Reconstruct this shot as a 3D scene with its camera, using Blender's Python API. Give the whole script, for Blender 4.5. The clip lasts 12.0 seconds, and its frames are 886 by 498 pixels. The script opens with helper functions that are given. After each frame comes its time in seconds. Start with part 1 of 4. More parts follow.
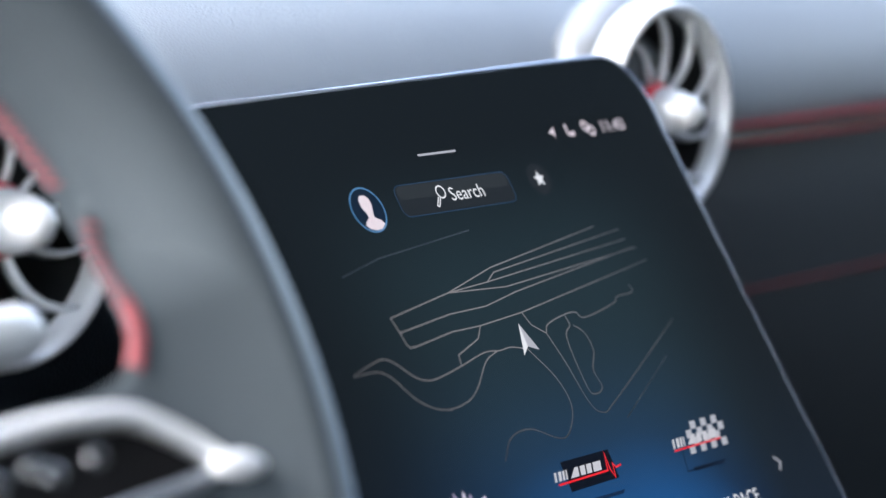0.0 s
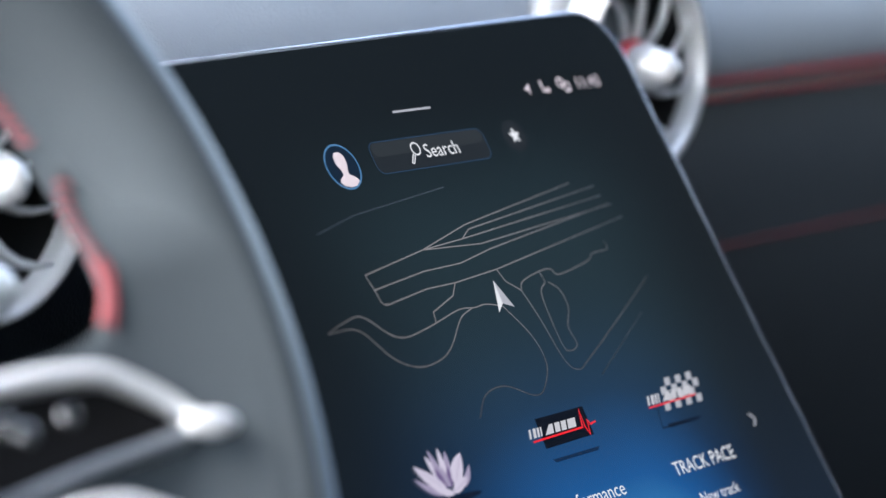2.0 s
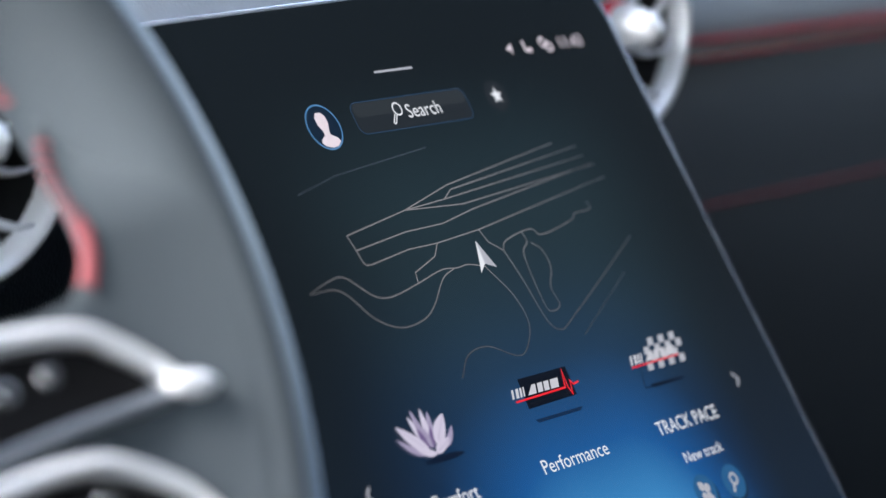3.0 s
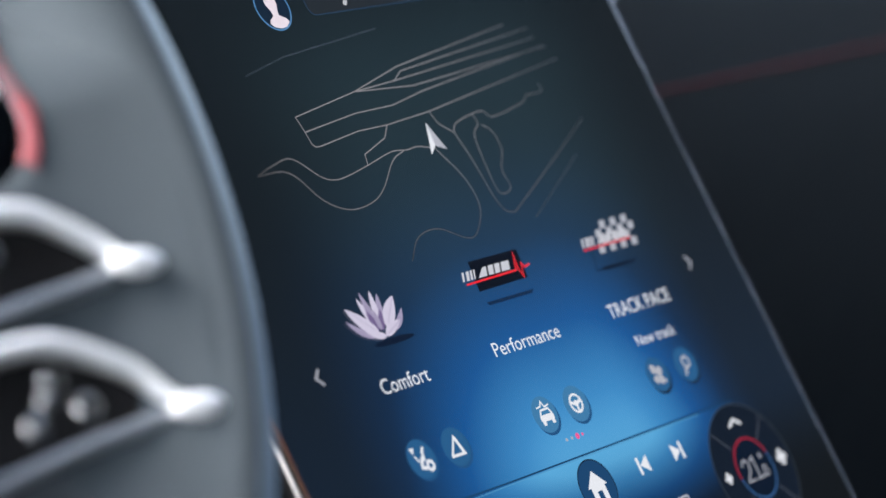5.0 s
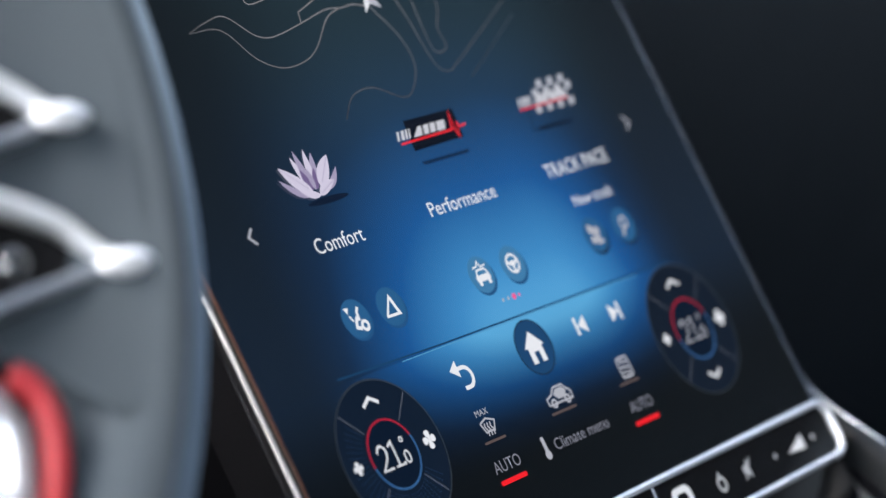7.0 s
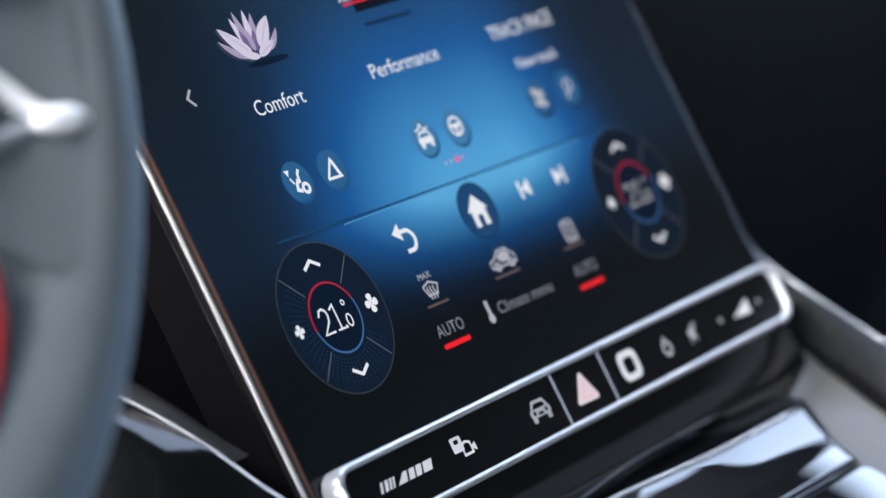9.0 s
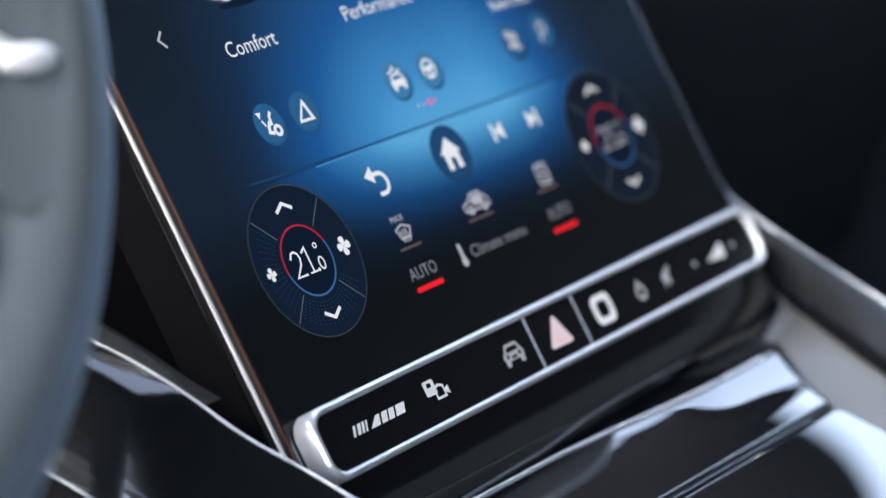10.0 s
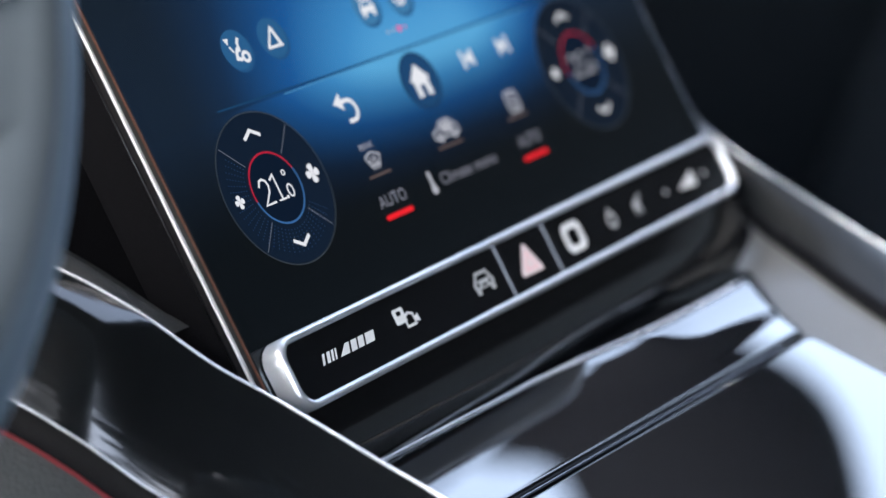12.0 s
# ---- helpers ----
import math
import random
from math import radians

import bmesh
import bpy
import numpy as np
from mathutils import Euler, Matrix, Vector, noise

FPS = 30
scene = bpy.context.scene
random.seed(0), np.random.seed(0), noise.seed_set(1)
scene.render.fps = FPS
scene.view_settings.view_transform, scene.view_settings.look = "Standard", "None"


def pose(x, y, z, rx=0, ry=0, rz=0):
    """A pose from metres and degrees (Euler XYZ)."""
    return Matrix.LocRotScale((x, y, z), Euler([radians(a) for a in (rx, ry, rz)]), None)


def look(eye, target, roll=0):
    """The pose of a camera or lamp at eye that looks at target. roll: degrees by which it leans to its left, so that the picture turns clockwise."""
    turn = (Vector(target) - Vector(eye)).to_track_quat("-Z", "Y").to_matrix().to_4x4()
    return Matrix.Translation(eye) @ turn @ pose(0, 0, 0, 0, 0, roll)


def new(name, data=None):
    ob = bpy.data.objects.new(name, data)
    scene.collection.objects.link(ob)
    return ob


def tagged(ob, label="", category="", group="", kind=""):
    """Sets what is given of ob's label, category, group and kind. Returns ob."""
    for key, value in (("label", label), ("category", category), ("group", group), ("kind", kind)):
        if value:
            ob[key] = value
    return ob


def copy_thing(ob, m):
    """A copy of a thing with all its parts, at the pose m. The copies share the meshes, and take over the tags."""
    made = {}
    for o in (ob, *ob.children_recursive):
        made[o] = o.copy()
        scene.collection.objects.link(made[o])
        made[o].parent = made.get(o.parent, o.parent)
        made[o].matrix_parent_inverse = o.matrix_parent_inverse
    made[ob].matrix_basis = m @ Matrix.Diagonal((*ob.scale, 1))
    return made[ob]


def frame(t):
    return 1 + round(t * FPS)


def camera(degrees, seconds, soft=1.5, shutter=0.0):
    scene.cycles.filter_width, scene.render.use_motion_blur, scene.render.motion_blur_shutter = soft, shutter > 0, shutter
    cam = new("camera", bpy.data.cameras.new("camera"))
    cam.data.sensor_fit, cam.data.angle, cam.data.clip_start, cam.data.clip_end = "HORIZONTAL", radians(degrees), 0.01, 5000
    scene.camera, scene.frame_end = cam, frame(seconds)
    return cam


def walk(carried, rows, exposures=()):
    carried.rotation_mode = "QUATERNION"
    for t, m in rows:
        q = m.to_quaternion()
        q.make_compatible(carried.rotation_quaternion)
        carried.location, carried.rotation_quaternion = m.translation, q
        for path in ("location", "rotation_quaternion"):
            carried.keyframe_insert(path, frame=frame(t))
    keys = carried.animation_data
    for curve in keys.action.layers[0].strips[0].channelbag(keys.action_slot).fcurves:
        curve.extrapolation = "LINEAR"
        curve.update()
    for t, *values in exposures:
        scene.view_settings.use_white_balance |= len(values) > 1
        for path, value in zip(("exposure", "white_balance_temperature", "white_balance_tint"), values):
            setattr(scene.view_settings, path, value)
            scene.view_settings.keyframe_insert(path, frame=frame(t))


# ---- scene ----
cam = camera(17.0, 12.0, soft=1.5)
PATH = [
    (0, (-0.61795, -0.43362, 0.84071), (-0.22287, -0.13371, 0.77776), -0.121),
    (0.5, (-0.61799, -0.43397, 0.84151), (-0.22277, -0.13457, 0.77699), -0.060),
    (1, (-0.61775, -0.43424, 0.84196), (-0.22224, -0.13564, 0.77557), -0.055),
    (1.5, (-0.61726, -0.43444, 0.84209), (-0.22140, -0.13674, 0.77372), -0.109),
    (2, (-0.61654, -0.43456, 0.84191), (-0.22032, -0.13794, 0.77103), -0.048),
    (2.5, (-0.61562, -0.43461, 0.84145), (-0.21903, -0.13913, 0.76786), -0.122),
    (4.3, (-0.61092, -0.43427, 0.83793), (-0.21332, -0.14412, 0.75004), -0.133),
    (4.5, (-0.61030, -0.43419, 0.83739), (-0.21253, -0.14480, 0.74773), -0.127),
    (5, (-0.60867, -0.43395, 0.83595), (-0.21034, -0.14684, 0.74162), -0.160),
    (5.5, (-0.60698, -0.43366, 0.83438), (-0.20806, -0.14892, 0.73548), -0.147),
    (6, (-0.60523, -0.43333, 0.83272), (-0.20572, -0.15129, 0.72856), -0.178),
    (6.5, (-0.60345, -0.43296, 0.83100), (-0.20359, -0.15331, 0.72188), -0.178),
    (7, (-0.60166, -0.43255, 0.82923), (-0.20158, -0.15537, 0.71477), -0.150),
    (7.2, (-0.60095, -0.43238, 0.82851), (-0.20078, -0.15618, 0.71199), -0.022),
    (9, (-0.59488, -0.43063, 0.82224), (-0.19424, -0.16310, 0.68839), -0.103),
    (9.5, (-0.59339, -0.43010, 0.82065), (-0.19256, -0.16488, 0.68284), -0.079),
    (10, (-0.59202, -0.42955, 0.81917), (-0.19100, -0.16674, 0.67735), -0.004),
    (10.5, (-0.59080, -0.42899, 0.81783), (-0.18971, -0.16815, 0.67260), -0.071),
    (11, (-0.58974, -0.42843, 0.81665), (-0.18865, -0.16931, 0.66839), -0.097),
    (11.5, (-0.58888, -0.42786, 0.81567), (-0.18775, -0.16994, 0.66542), -0.033),
    (12, (-0.58824, -0.42730, 0.81490), (-0.18707, -0.17035, 0.66310), 0.054),
]
walk(cam, [(t, look(eye, target, roll)) for t, eye, target, roll in PATH])

# ---- light ----
TILT = 31.5                      # the display leans back by this much
world = bpy.data.worlds.new("sky")
scene.world = world
world.use_nodes = True
wn = world.node_tree.nodes
sky = wn.new("ShaderNodeTexSky")
sky.sky_type, sky.sun_disc = "NISHITA", False
sky.sun_elevation, sky.sun_rotation = radians(40), radians(-73)
sky.air_density, sky.dust_density = 1.2, 3.0
haze = wn.new("ShaderNodeHueSaturation")
haze.inputs["Saturation"].default_value = 0.65
world.node_tree.links.new(sky.outputs[0], haze.inputs["Color"])
world.node_tree.links.new(haze.outputs[0], wn["Background"].inputs[0])
wn["Background"].inputs[1].default_value = 0.14
sun = new("sun", bpy.data.lights.new("sun", "SUN"))
sun.data.energy, sun.data.angle, sun.data.color = 0.45, radians(30), (1.0, 0.98, 0.95)
sun.matrix_world = look((-5, 1.5, 4), (0, 0, 0.6))
scene.view_settings.exposure = 3.25
scene.view_settings.use_white_balance = True
scene.view_settings.white_balance_temperature, scene.view_settings.white_balance_tint = 6250, 10
LIT = 0.105                      # strength of the display's own light

# ---- materials ----


def mat(name, color, rough=0.5, metal=0.0, coat=0.0, grain=0.0, grain_size=0.0006, vary=0.0, emit=None, power=1.0, spec=0.5):
    """A surface with fine relief (grain, in its size in metres) and blotchy variation of its colour and gloss."""
    m = bpy.data.materials.new(name)
    m.use_nodes = True
    nt = m.node_tree
    p = nt.nodes["Principled BSDF"]
    p.inputs["Base Color"].default_value = (*color, 1)
    p.inputs["Roughness"].default_value = rough
    p.inputs["Metallic"].default_value = metal
    p.inputs["Coat Weight"].default_value = coat
    p.inputs["Coat Roughness"].default_value = 0.04
    p.inputs["Specular IOR Level"].default_value = spec
    if emit:
        p.inputs["Emission Color"].default_value = (*emit, 1)
        p.inputs["Emission Strength"].default_value = power * LIT
    if grain or vary:
        co = nt.nodes.new("ShaderNodeTexCoord")
    if vary:
        n = nt.nodes.new("ShaderNodeTexNoise")
        n.inputs["Scale"].default_value, n.inputs["Detail"].default_value = 22, 5
        nt.links.new(co.outputs["Object"], n.inputs["Vector"])
        r = nt.nodes.new("ShaderNodeMapRange")
        r.inputs["To Min"].default_value, r.inputs["To Max"].default_value = max(rough * (1 - vary), 0.01), rough * (1 + vary)
        nt.links.new(n.outputs["Fac"], r.inputs["Value"])
        nt.links.new(r.outputs[0], p.inputs["Roughness"])
        h = nt.nodes.new("ShaderNodeMapRange")
        h.inputs["To Min"].default_value, h.inputs["To Max"].default_value = 1 - vary * 0.6, 1 + vary * 0.6
        nt.links.new(n.outputs["Fac"], h.inputs["Value"])
        mul = nt.nodes.new("ShaderNodeMix")
        mul.data_type, mul.blend_type = "RGBA", "MULTIPLY"
        mul.inputs["Factor"].default_value = 1
        mul.inputs["A"].default_value = (*color, 1)
        nt.links.new(h.outputs[0], mul.inputs["B"])
        nt.links.new(mul.outputs["Result"], p.inputs["Base Color"])
    if grain:
        v = nt.nodes.new("ShaderNodeTexVoronoi")
        v.inputs["Scale"].default_value = 1 / grain_size
        nt.links.new(co.outputs["Object"], v.inputs["Vector"])
        b = nt.nodes.new("ShaderNodeBump")
        b.inputs["Strength"].default_value, b.inputs["Distance"].default_value = grain, grain_size * 0.4
        nt.links.new(v.outputs["Distance"], b.inputs["Height"])
        nt.links.new(b.outputs[0], p.inputs["Normal"])
    return m


def display_background():
    """The lit picture of the display: near black above, a blue glow in the lower half, split by the bar's edge."""
    m = bpy.data.materials.new("display_picture")
    m.use_nodes = True
    nt = m.node_tree
    L = nt.links.new
    p = nt.nodes["Principled BSDF"]
    p.inputs["Base Color"].default_value = (0.004, 0.005, 0.006, 1)
    p.inputs["Roughness"].default_value = 0.06
    co = nt.nodes.new("ShaderNodeTexCoord")
    xyz = nt.nodes.new("ShaderNodeSeparateXYZ")
    L(co.outputs["Object"], xyz.inputs[0])

    def ramp(source, a, b):
        r = nt.nodes.new("ShaderNodeMapRange")
        r.interpolation_type = "SMOOTHSTEP"
        r.inputs["From Min"].default_value, r.inputs["From Max"].default_value = min(a, b), max(a, b)
        r.inputs["To Min"].default_value, r.inputs["To Max"].default_value = (0, 1) if a < b else (1, 0)
        L(source, r.inputs["Value"])
        return r.outputs[0]

    def op(kind, a, b):
        n = nt.nodes.new("ShaderNodeMath")
        n.operation = kind
        for k, v in enumerate((a, b)):
            if isinstance(v, float):
                n.inputs[k].default_value = v
            else:
                L(v, n.inputs[k])
        return n.outputs[0]

    x, z = xyz.outputs["X"], xyz.outputs["Z"]
    across = op("MULTIPLY", ramp(x, -0.024, 0.074), ramp(x, 0.176, 0.102))
    upper = op("MULTIPLY", op("POWER", ramp(z, 0.146, 0.010), 1.75), ramp(z, 0.0216, 0.0228))
    lower = op("MULTIPLY", ramp(z, -0.016, 0.027), ramp(z, 0.0226, 0.0216))
    lower = op("MULTIPLY", lower, 1.15)
    glow = op("MULTIPLY", op("ADD", upper, lower), op("ADD", op("MULTIPLY", across, 0.92), 0.06))
    cr = nt.nodes.new("ShaderNodeValToRGB")
    stops = ((0.0, (0.0080, 0.0118, 0.0150)), (0.18, (0.008, 0.026, 0.066)), (0.5, (0.012, 0.092, 0.285)), (0.8, (0.052, 0.25, 0.53)), (1.0, (0.115, 0.42, 0.72)))
    while len(cr.color_ramp.elements) < len(stops):
        cr.color_ramp.elements.new(0.5)
    for e, (pos, c) in zip(cr.color_ramp.elements, stops):
        e.position, e.color = pos, (*c, 1)
    L(glow, cr.inputs[0])
    # the map's own teal ground, from below the search row down to the tiles
    ground_tone = op("MULTIPLY", op("MULTIPLY", ramp(z, 0.192, 0.135), ramp(z, 0.045, 0.105)), op("MULTIPLY", ramp(x, -0.015, 0.065), ramp(x, 0.195, 0.120)))
    teal = nt.nodes.new("ShaderNodeMix")
    teal.data_type, teal.blend_type = "RGBA", "ADD"
    L(ground_tone, teal.inputs["Factor"])
    L(cr.outputs[0], teal.inputs["A"])
    teal.inputs["B"].default_value = (0.0088, 0.0205, 0.0260, 1)
    L(teal.outputs["Result"], p.inputs["Emission Color"])
    L(op("MULTIPLY", op("ADD", op("MULTIPLY", ramp(z, -0.012, 0.03), 0.65), 0.35), float(LIT)), p.inputs["Emission Strength"])
    return m


def line_material():
    """Map lines that fade out towards the map's far end."""
    m = mat("map_line", (0.02, 0.02, 0.02), 0.3, emit=(0.20, 0.18, 0.18))
    nt = m.node_tree
    p = nt.nodes["Principled BSDF"]
    co = nt.nodes.new("ShaderNodeTexCoord")
    xyz = nt.nodes.new("ShaderNodeSeparateXYZ")
    nt.links.new(co.outputs["Object"], xyz.inputs[0])
    out = []
    for axis, a, b, lo in (("X", 0.085, 0.152, 1.0), ("Z", 0.090, 0.122, 0.0), ("X", -0.005, 0.02, 0.0)):
        r = nt.nodes.new("ShaderNodeMapRange")
        r.inputs["From Min"].default_value, r.inputs["From Max"].default_value = a, b
        r.inputs["To Min"].default_value, r.inputs["To Max"].default_value = (LIT, 0.05 * LIT) if lo else (0.10, 1.0)
        nt.links.new(xyz.outputs[axis], r.inputs["Value"])
        out.append(r.outputs[0])
    last = out[0]
    for o in out[1:]:
        n = nt.nodes.new("ShaderNodeMath")
        n.operation = "MULTIPLY"
        nt.links.new(last, n.inputs[0])
        nt.links.new(o, n.inputs[1])
        last = n.outputs[0]
    nt.links.new(last, p.inputs["Emission Strength"])
    return m


PICTURE = display_background()
LINE = line_material()
WHITE = mat("lit_white", (0.02, 0.02, 0.02), 0.3, emit=(0.80, 0.80, 0.82))
SOFT_WHITE = mat("lit_soft_white", (0.02, 0.02, 0.02), 0.3, emit=(0.42, 0.42, 0.46))
EMBLEM = mat("lit_emblem", (0.02, 0.02, 0.02), 0.3, emit=(0.56, 0.55, 0.58))
GREY_LIT = mat("lit_grey", (0.02, 0.02, 0.02), 0.3, emit=(0.13, 0.14, 0.17))
TEXT_GREY = mat("lit_text_grey", (0.02, 0.02, 0.02), 0.3, emit=(0.20, 0.20, 0.24))
DIM = mat("lit_dim", (0.01, 0.01, 0.01), 0.3, emit=(0.030, 0.038, 0.046))
DIM_LINE = mat("lit_faint_line", (0.01, 0.01, 0.01), 0.3, emit=(0.011, 0.018, 0.027))
RED_LIT = mat("lit_red", (0.02, 0.0, 0.0), 0.3, emit=(0.85, 0.012, 0.02))
RED_ARC = mat("lit_red_arc", (0.02, 0.0, 0.0), 0.3, emit=(0.45, 0.012, 0.035))
BLUE_ARC = mat("lit_blue_arc", (0.0, 0.0, 0.02), 0.3, emit=(0.04, 0.13, 0.30))
BLUE_RING = mat("lit_blue_ring", (0.0, 0.0, 0.02), 0.3, emit=(0.06, 0.20, 0.38))
NAVY = mat("lit_navy", (0.003, 0.004, 0.006), 0.08, emit=(0.0085, 0.020, 0.040))
NAVY_DEEP = mat("lit_navy_deep", (0.003, 0.004, 0.006), 0.08, emit=(0.0048, 0.0115, 0.025))
BUTTON_BLUE = mat("lit_button_blue", (0.003, 0.004, 0.006), 0.08, emit=(0.024, 0.110, 0.25))
BUTTON_LIGHT = mat("lit_button_light", (0.003, 0.004, 0.006), 0.08, emit=(0.055, 0.20, 0.38))
BUTTON_SHADE = mat("lit_button_shade", (0.003, 0.004, 0.006), 0.08, emit=(0.018, 0.085, 0.21))
NAVY_DARK = mat("lit_navy_dark", (0.003, 0.004, 0.006), 0.08, emit=(0.0045, 0.0095, 0.019))
DOT_BLUE = mat("lit_dot_blue", (0.0, 0.0, 0.02), 0.3, emit=(0.010, 0.040, 0.095))
SHADOW = mat("lit_dark", (0.003, 0.003, 0.004), 0.08, emit=(0.004, 0.007, 0.014))
BOX_FILL = mat("lit_box_fill", (0.004, 0.004, 0.005), 0.08, emit=(0.019, 0.025, 0.031))
PINK = mat("lit_pink", (0.02, 0.0, 0.01), 0.3, emit=(0.85, 0.10, 0.28))
PETAL = mat("lit_petal", (0.02, 0.02, 0.02), 0.3, emit=(0.62, 0.56, 0.68))
PETAL_DARK = mat("lit_petal_dark", (0.02, 0.02, 0.02), 0.3, emit=(0.15, 0.10, 0.23))
PETAL_MID = mat("lit_petal_mid", (0.02, 0.02, 0.02), 0.3, emit=(0.34, 0.29, 0.42))
BROWN_LIT = mat("lit_brown", (0.02, 0.02, 0.02), 0.3, emit=(0.10, 0.065, 0.055))
PINK_WHITE = mat("lit_pink_white", (0.3, 0.3, 0.3), 0.3, emit=(0.55, 0.42, 0.44))
# control bar print, brightened by a weak glow of its own
PRINT_SOFT = mat("glowing_print_grey", (0.35, 0.35, 0.35), 0.4, emit=(0.15, 0.155, 0.16))
PRINT = mat("glowing_print_white", (0.6, 0.6, 0.6), 0.4, emit=(0.28, 0.28, 0.28))

GLOSS_BLACK = mat("piano_black", (0.006, 0.007, 0.009), 0.012, coat=1.0, vary=0.35)
GLOSS_BLACK.node_tree.nodes["Principled BSDF"].inputs["Coat Roughness"].default_value = 0.01
GLOSS_BLACK.node_tree.nodes["Principled BSDF"].inputs["Coat IOR"].default_value = 1.95
DARK_CHROME = mat("dark_chrome", (0.30, 0.31, 0.34), 0.22, metal=1.0)
BRONZE = mat("bronze_edge", (0.16, 0.07, 0.045), 0.4, metal=0.3)
SATIN = mat("satin_aluminium", (0.80, 0.82, 0.86), 0.26, metal=0.6, vary=0.2)
LEATHER = mat("grey_leather", (0.29, 0.325, 0.365), 0.55, grain=0.35, grain_size=0.0011, vary=0.18)
RIM_LEATHER = mat("wheel_leather", (0.053, 0.066, 0.077), 0.72, spec=0.3, grain=0.25, grain_size=0.0009, vary=0.34)
# smooth leather; its blue tone and tinted sheen stand in for the edge highlight
RIM_BAND = mat("bluish_sheen_leather", (0.062, 0.084, 0.112), 0.42, spec=0.5, vary=0.15)
RIM_BAND.node_tree.nodes["Principled BSDF"].inputs["Sheen Weight"].default_value = 0.4
RIM_BAND.node_tree.nodes["Principled BSDF"].inputs["Sheen Tint"].default_value = (0.58, 0.78, 1.0, 1)
BLADE_SILVER = mat("dark_satin_silver", (0.24, 0.265, 0.30), 0.35, metal=0.4, vary=0.2)
LIP_LEATHER = mat("lip_leather", (0.022, 0.024, 0.025), 0.55, grain=0.3, grain_size=0.001, vary=0.2)
KNEE_LEATHER = mat("dark_grey_leather", (0.040, 0.045, 0.046), 0.6, grain=0.4, grain_size=0.0012, vary=0.25)
DARK_LEATHER = mat("black_leather", (0.038, 0.049, 0.063), 0.5, grain=0.35, grain_size=0.0011, vary=0.2)
BLACK_PLASTIC = mat("black_plastic", (0.010, 0.011, 0.012), 0.45, grain=0.2, grain_size=0.0005, vary=0.2)
RIM_THREAD = mat("pink_red_thread", (0.24, 0.060, 0.072), 0.7, grain=0.3, grain_size=0.0004)
BRIGHT_SILVER = mat("bright_satin_silver", (0.84, 0.86, 0.89), 0.3, metal=0.25, vary=0.15, grain=0.03, grain_size=0.0004)
FRAME_SILVER = mat("frame_silver", (0.86, 0.87, 0.90), 0.22, metal=0.15, coat=0.5)
BARREL_SILVER = mat("satin_barrel", (0.26, 0.275, 0.30), 0.3, metal=0.3, vary=0.25, grain=0.04, grain_size=0.0004)
EDGE_LIGHT = mat("polished_edge", (0.36, 0.42, 0.54), 0.14, metal=0.7)
RED_THREAD = mat("red_thread", (0.42, 0.028, 0.045), 0.6, grain=0.3, grain_size=0.0004)
SEAM_RED = mat("dark_red_thread", (0.17, 0.012, 0.018), 0.7, grain=0.3, grain_size=0.0004)
RED_PLASTIC = mat("red_accent", (0.75, 0.015, 0.04), 0.35)
RED_LEATHER = mat("red_leather", (0.30, 0.014, 0.020), 0.5, grain=0.3, grain_size=0.0008)
CLOTH = mat("dark_lining", (0.010, 0.011, 0.013), 0.9, spec=0.1, grain=0.2, grain_size=0.002, vary=0.2)


def streaked(name, color, rough, stretch, depth, coat_ior=1.6):
    """Lacquer over a slightly wavy ground: long shallow ripples along the swept part and fine polishing haze."""
    m = mat(name, color, rough, coat=1.0)
    nt = m.node_tree
    p = nt.nodes["Principled BSDF"]
    p.inputs["Coat IOR"].default_value, p.inputs["Coat Roughness"].default_value = coat_ior, rough
    co, mp, n, b = (nt.nodes.new(k) for k in ("ShaderNodeTexCoord", "ShaderNodeMapping", "ShaderNodeTexNoise", "ShaderNodeBump"))
    mp.vector_type = "TEXTURE"
    mp.inputs["Scale"].default_value = [1 / k for k in stretch]
    mp.inputs["Rotation"].default_value = (radians(28), 0, radians(18))
    n.inputs["Scale"].default_value, n.inputs["Detail"].default_value = 1.0, 3.0
    b.inputs["Strength"].default_value, b.inputs["Distance"].default_value = 1.0, depth
    nt.links.new(co.outputs["Object"], mp.inputs["Vector"])
    nt.links.new(mp.outputs[0], n.inputs["Vector"])
    nt.links.new(n.outputs["Fac"], b.inputs["Height"])
    nt.links.new(b.outputs[0], p.inputs["Normal"])
    nt.links.new(b.outputs[0], p.inputs["Coat Normal"])
    return m


FLANK_BLACK = streaked("swept_piano_black", (0.006, 0.007, 0.008), 0.13, (230, 16, 230), 0.00016, 1.55)
MATTE_BLACK = mat("matte_black", (0.005, 0.005, 0.006), 0.75, spec=0.2, grain=0.15, grain_size=0.0008)
STACK_BLACK = mat("stack_black", (0.004, 0.004, 0.005), 0.9, spec=0.05, grain=0.15, grain_size=0.0008)
BUTTON_METAL = mat("button_metal", (0.6, 0.6, 0.6), 0.25, metal=1.0)

# ---- building helpers ----


def part(name, bm, material, parent=None, label="", smooth=False, at=None):
    me = bpy.data.meshes.new(name)
    bmesh.ops.recalc_face_normals(bm, faces=bm.faces)
    bm.to_mesh(me)
    bm.free()
    me.materials.append(material)
    if smooth:
        for poly in me.polygons:
            poly.use_smooth = True
    ob = new(name, me)
    if parent is not None:
        ob.parent = parent
    if at is not None:
        ob.matrix_basis = at
    if label:
        tagged(ob, label)
    return ob


def thing(name, m, label, category, group="", kind=""):
    return tagged_empty(name, m, label, category, group, kind)


def tagged_empty(name, m, label, category, group, kind):
    ob = new(name)
    ob.empty_display_size = 0.02
    ob.matrix_basis = m
    return tagged(ob, label, category, group, kind)


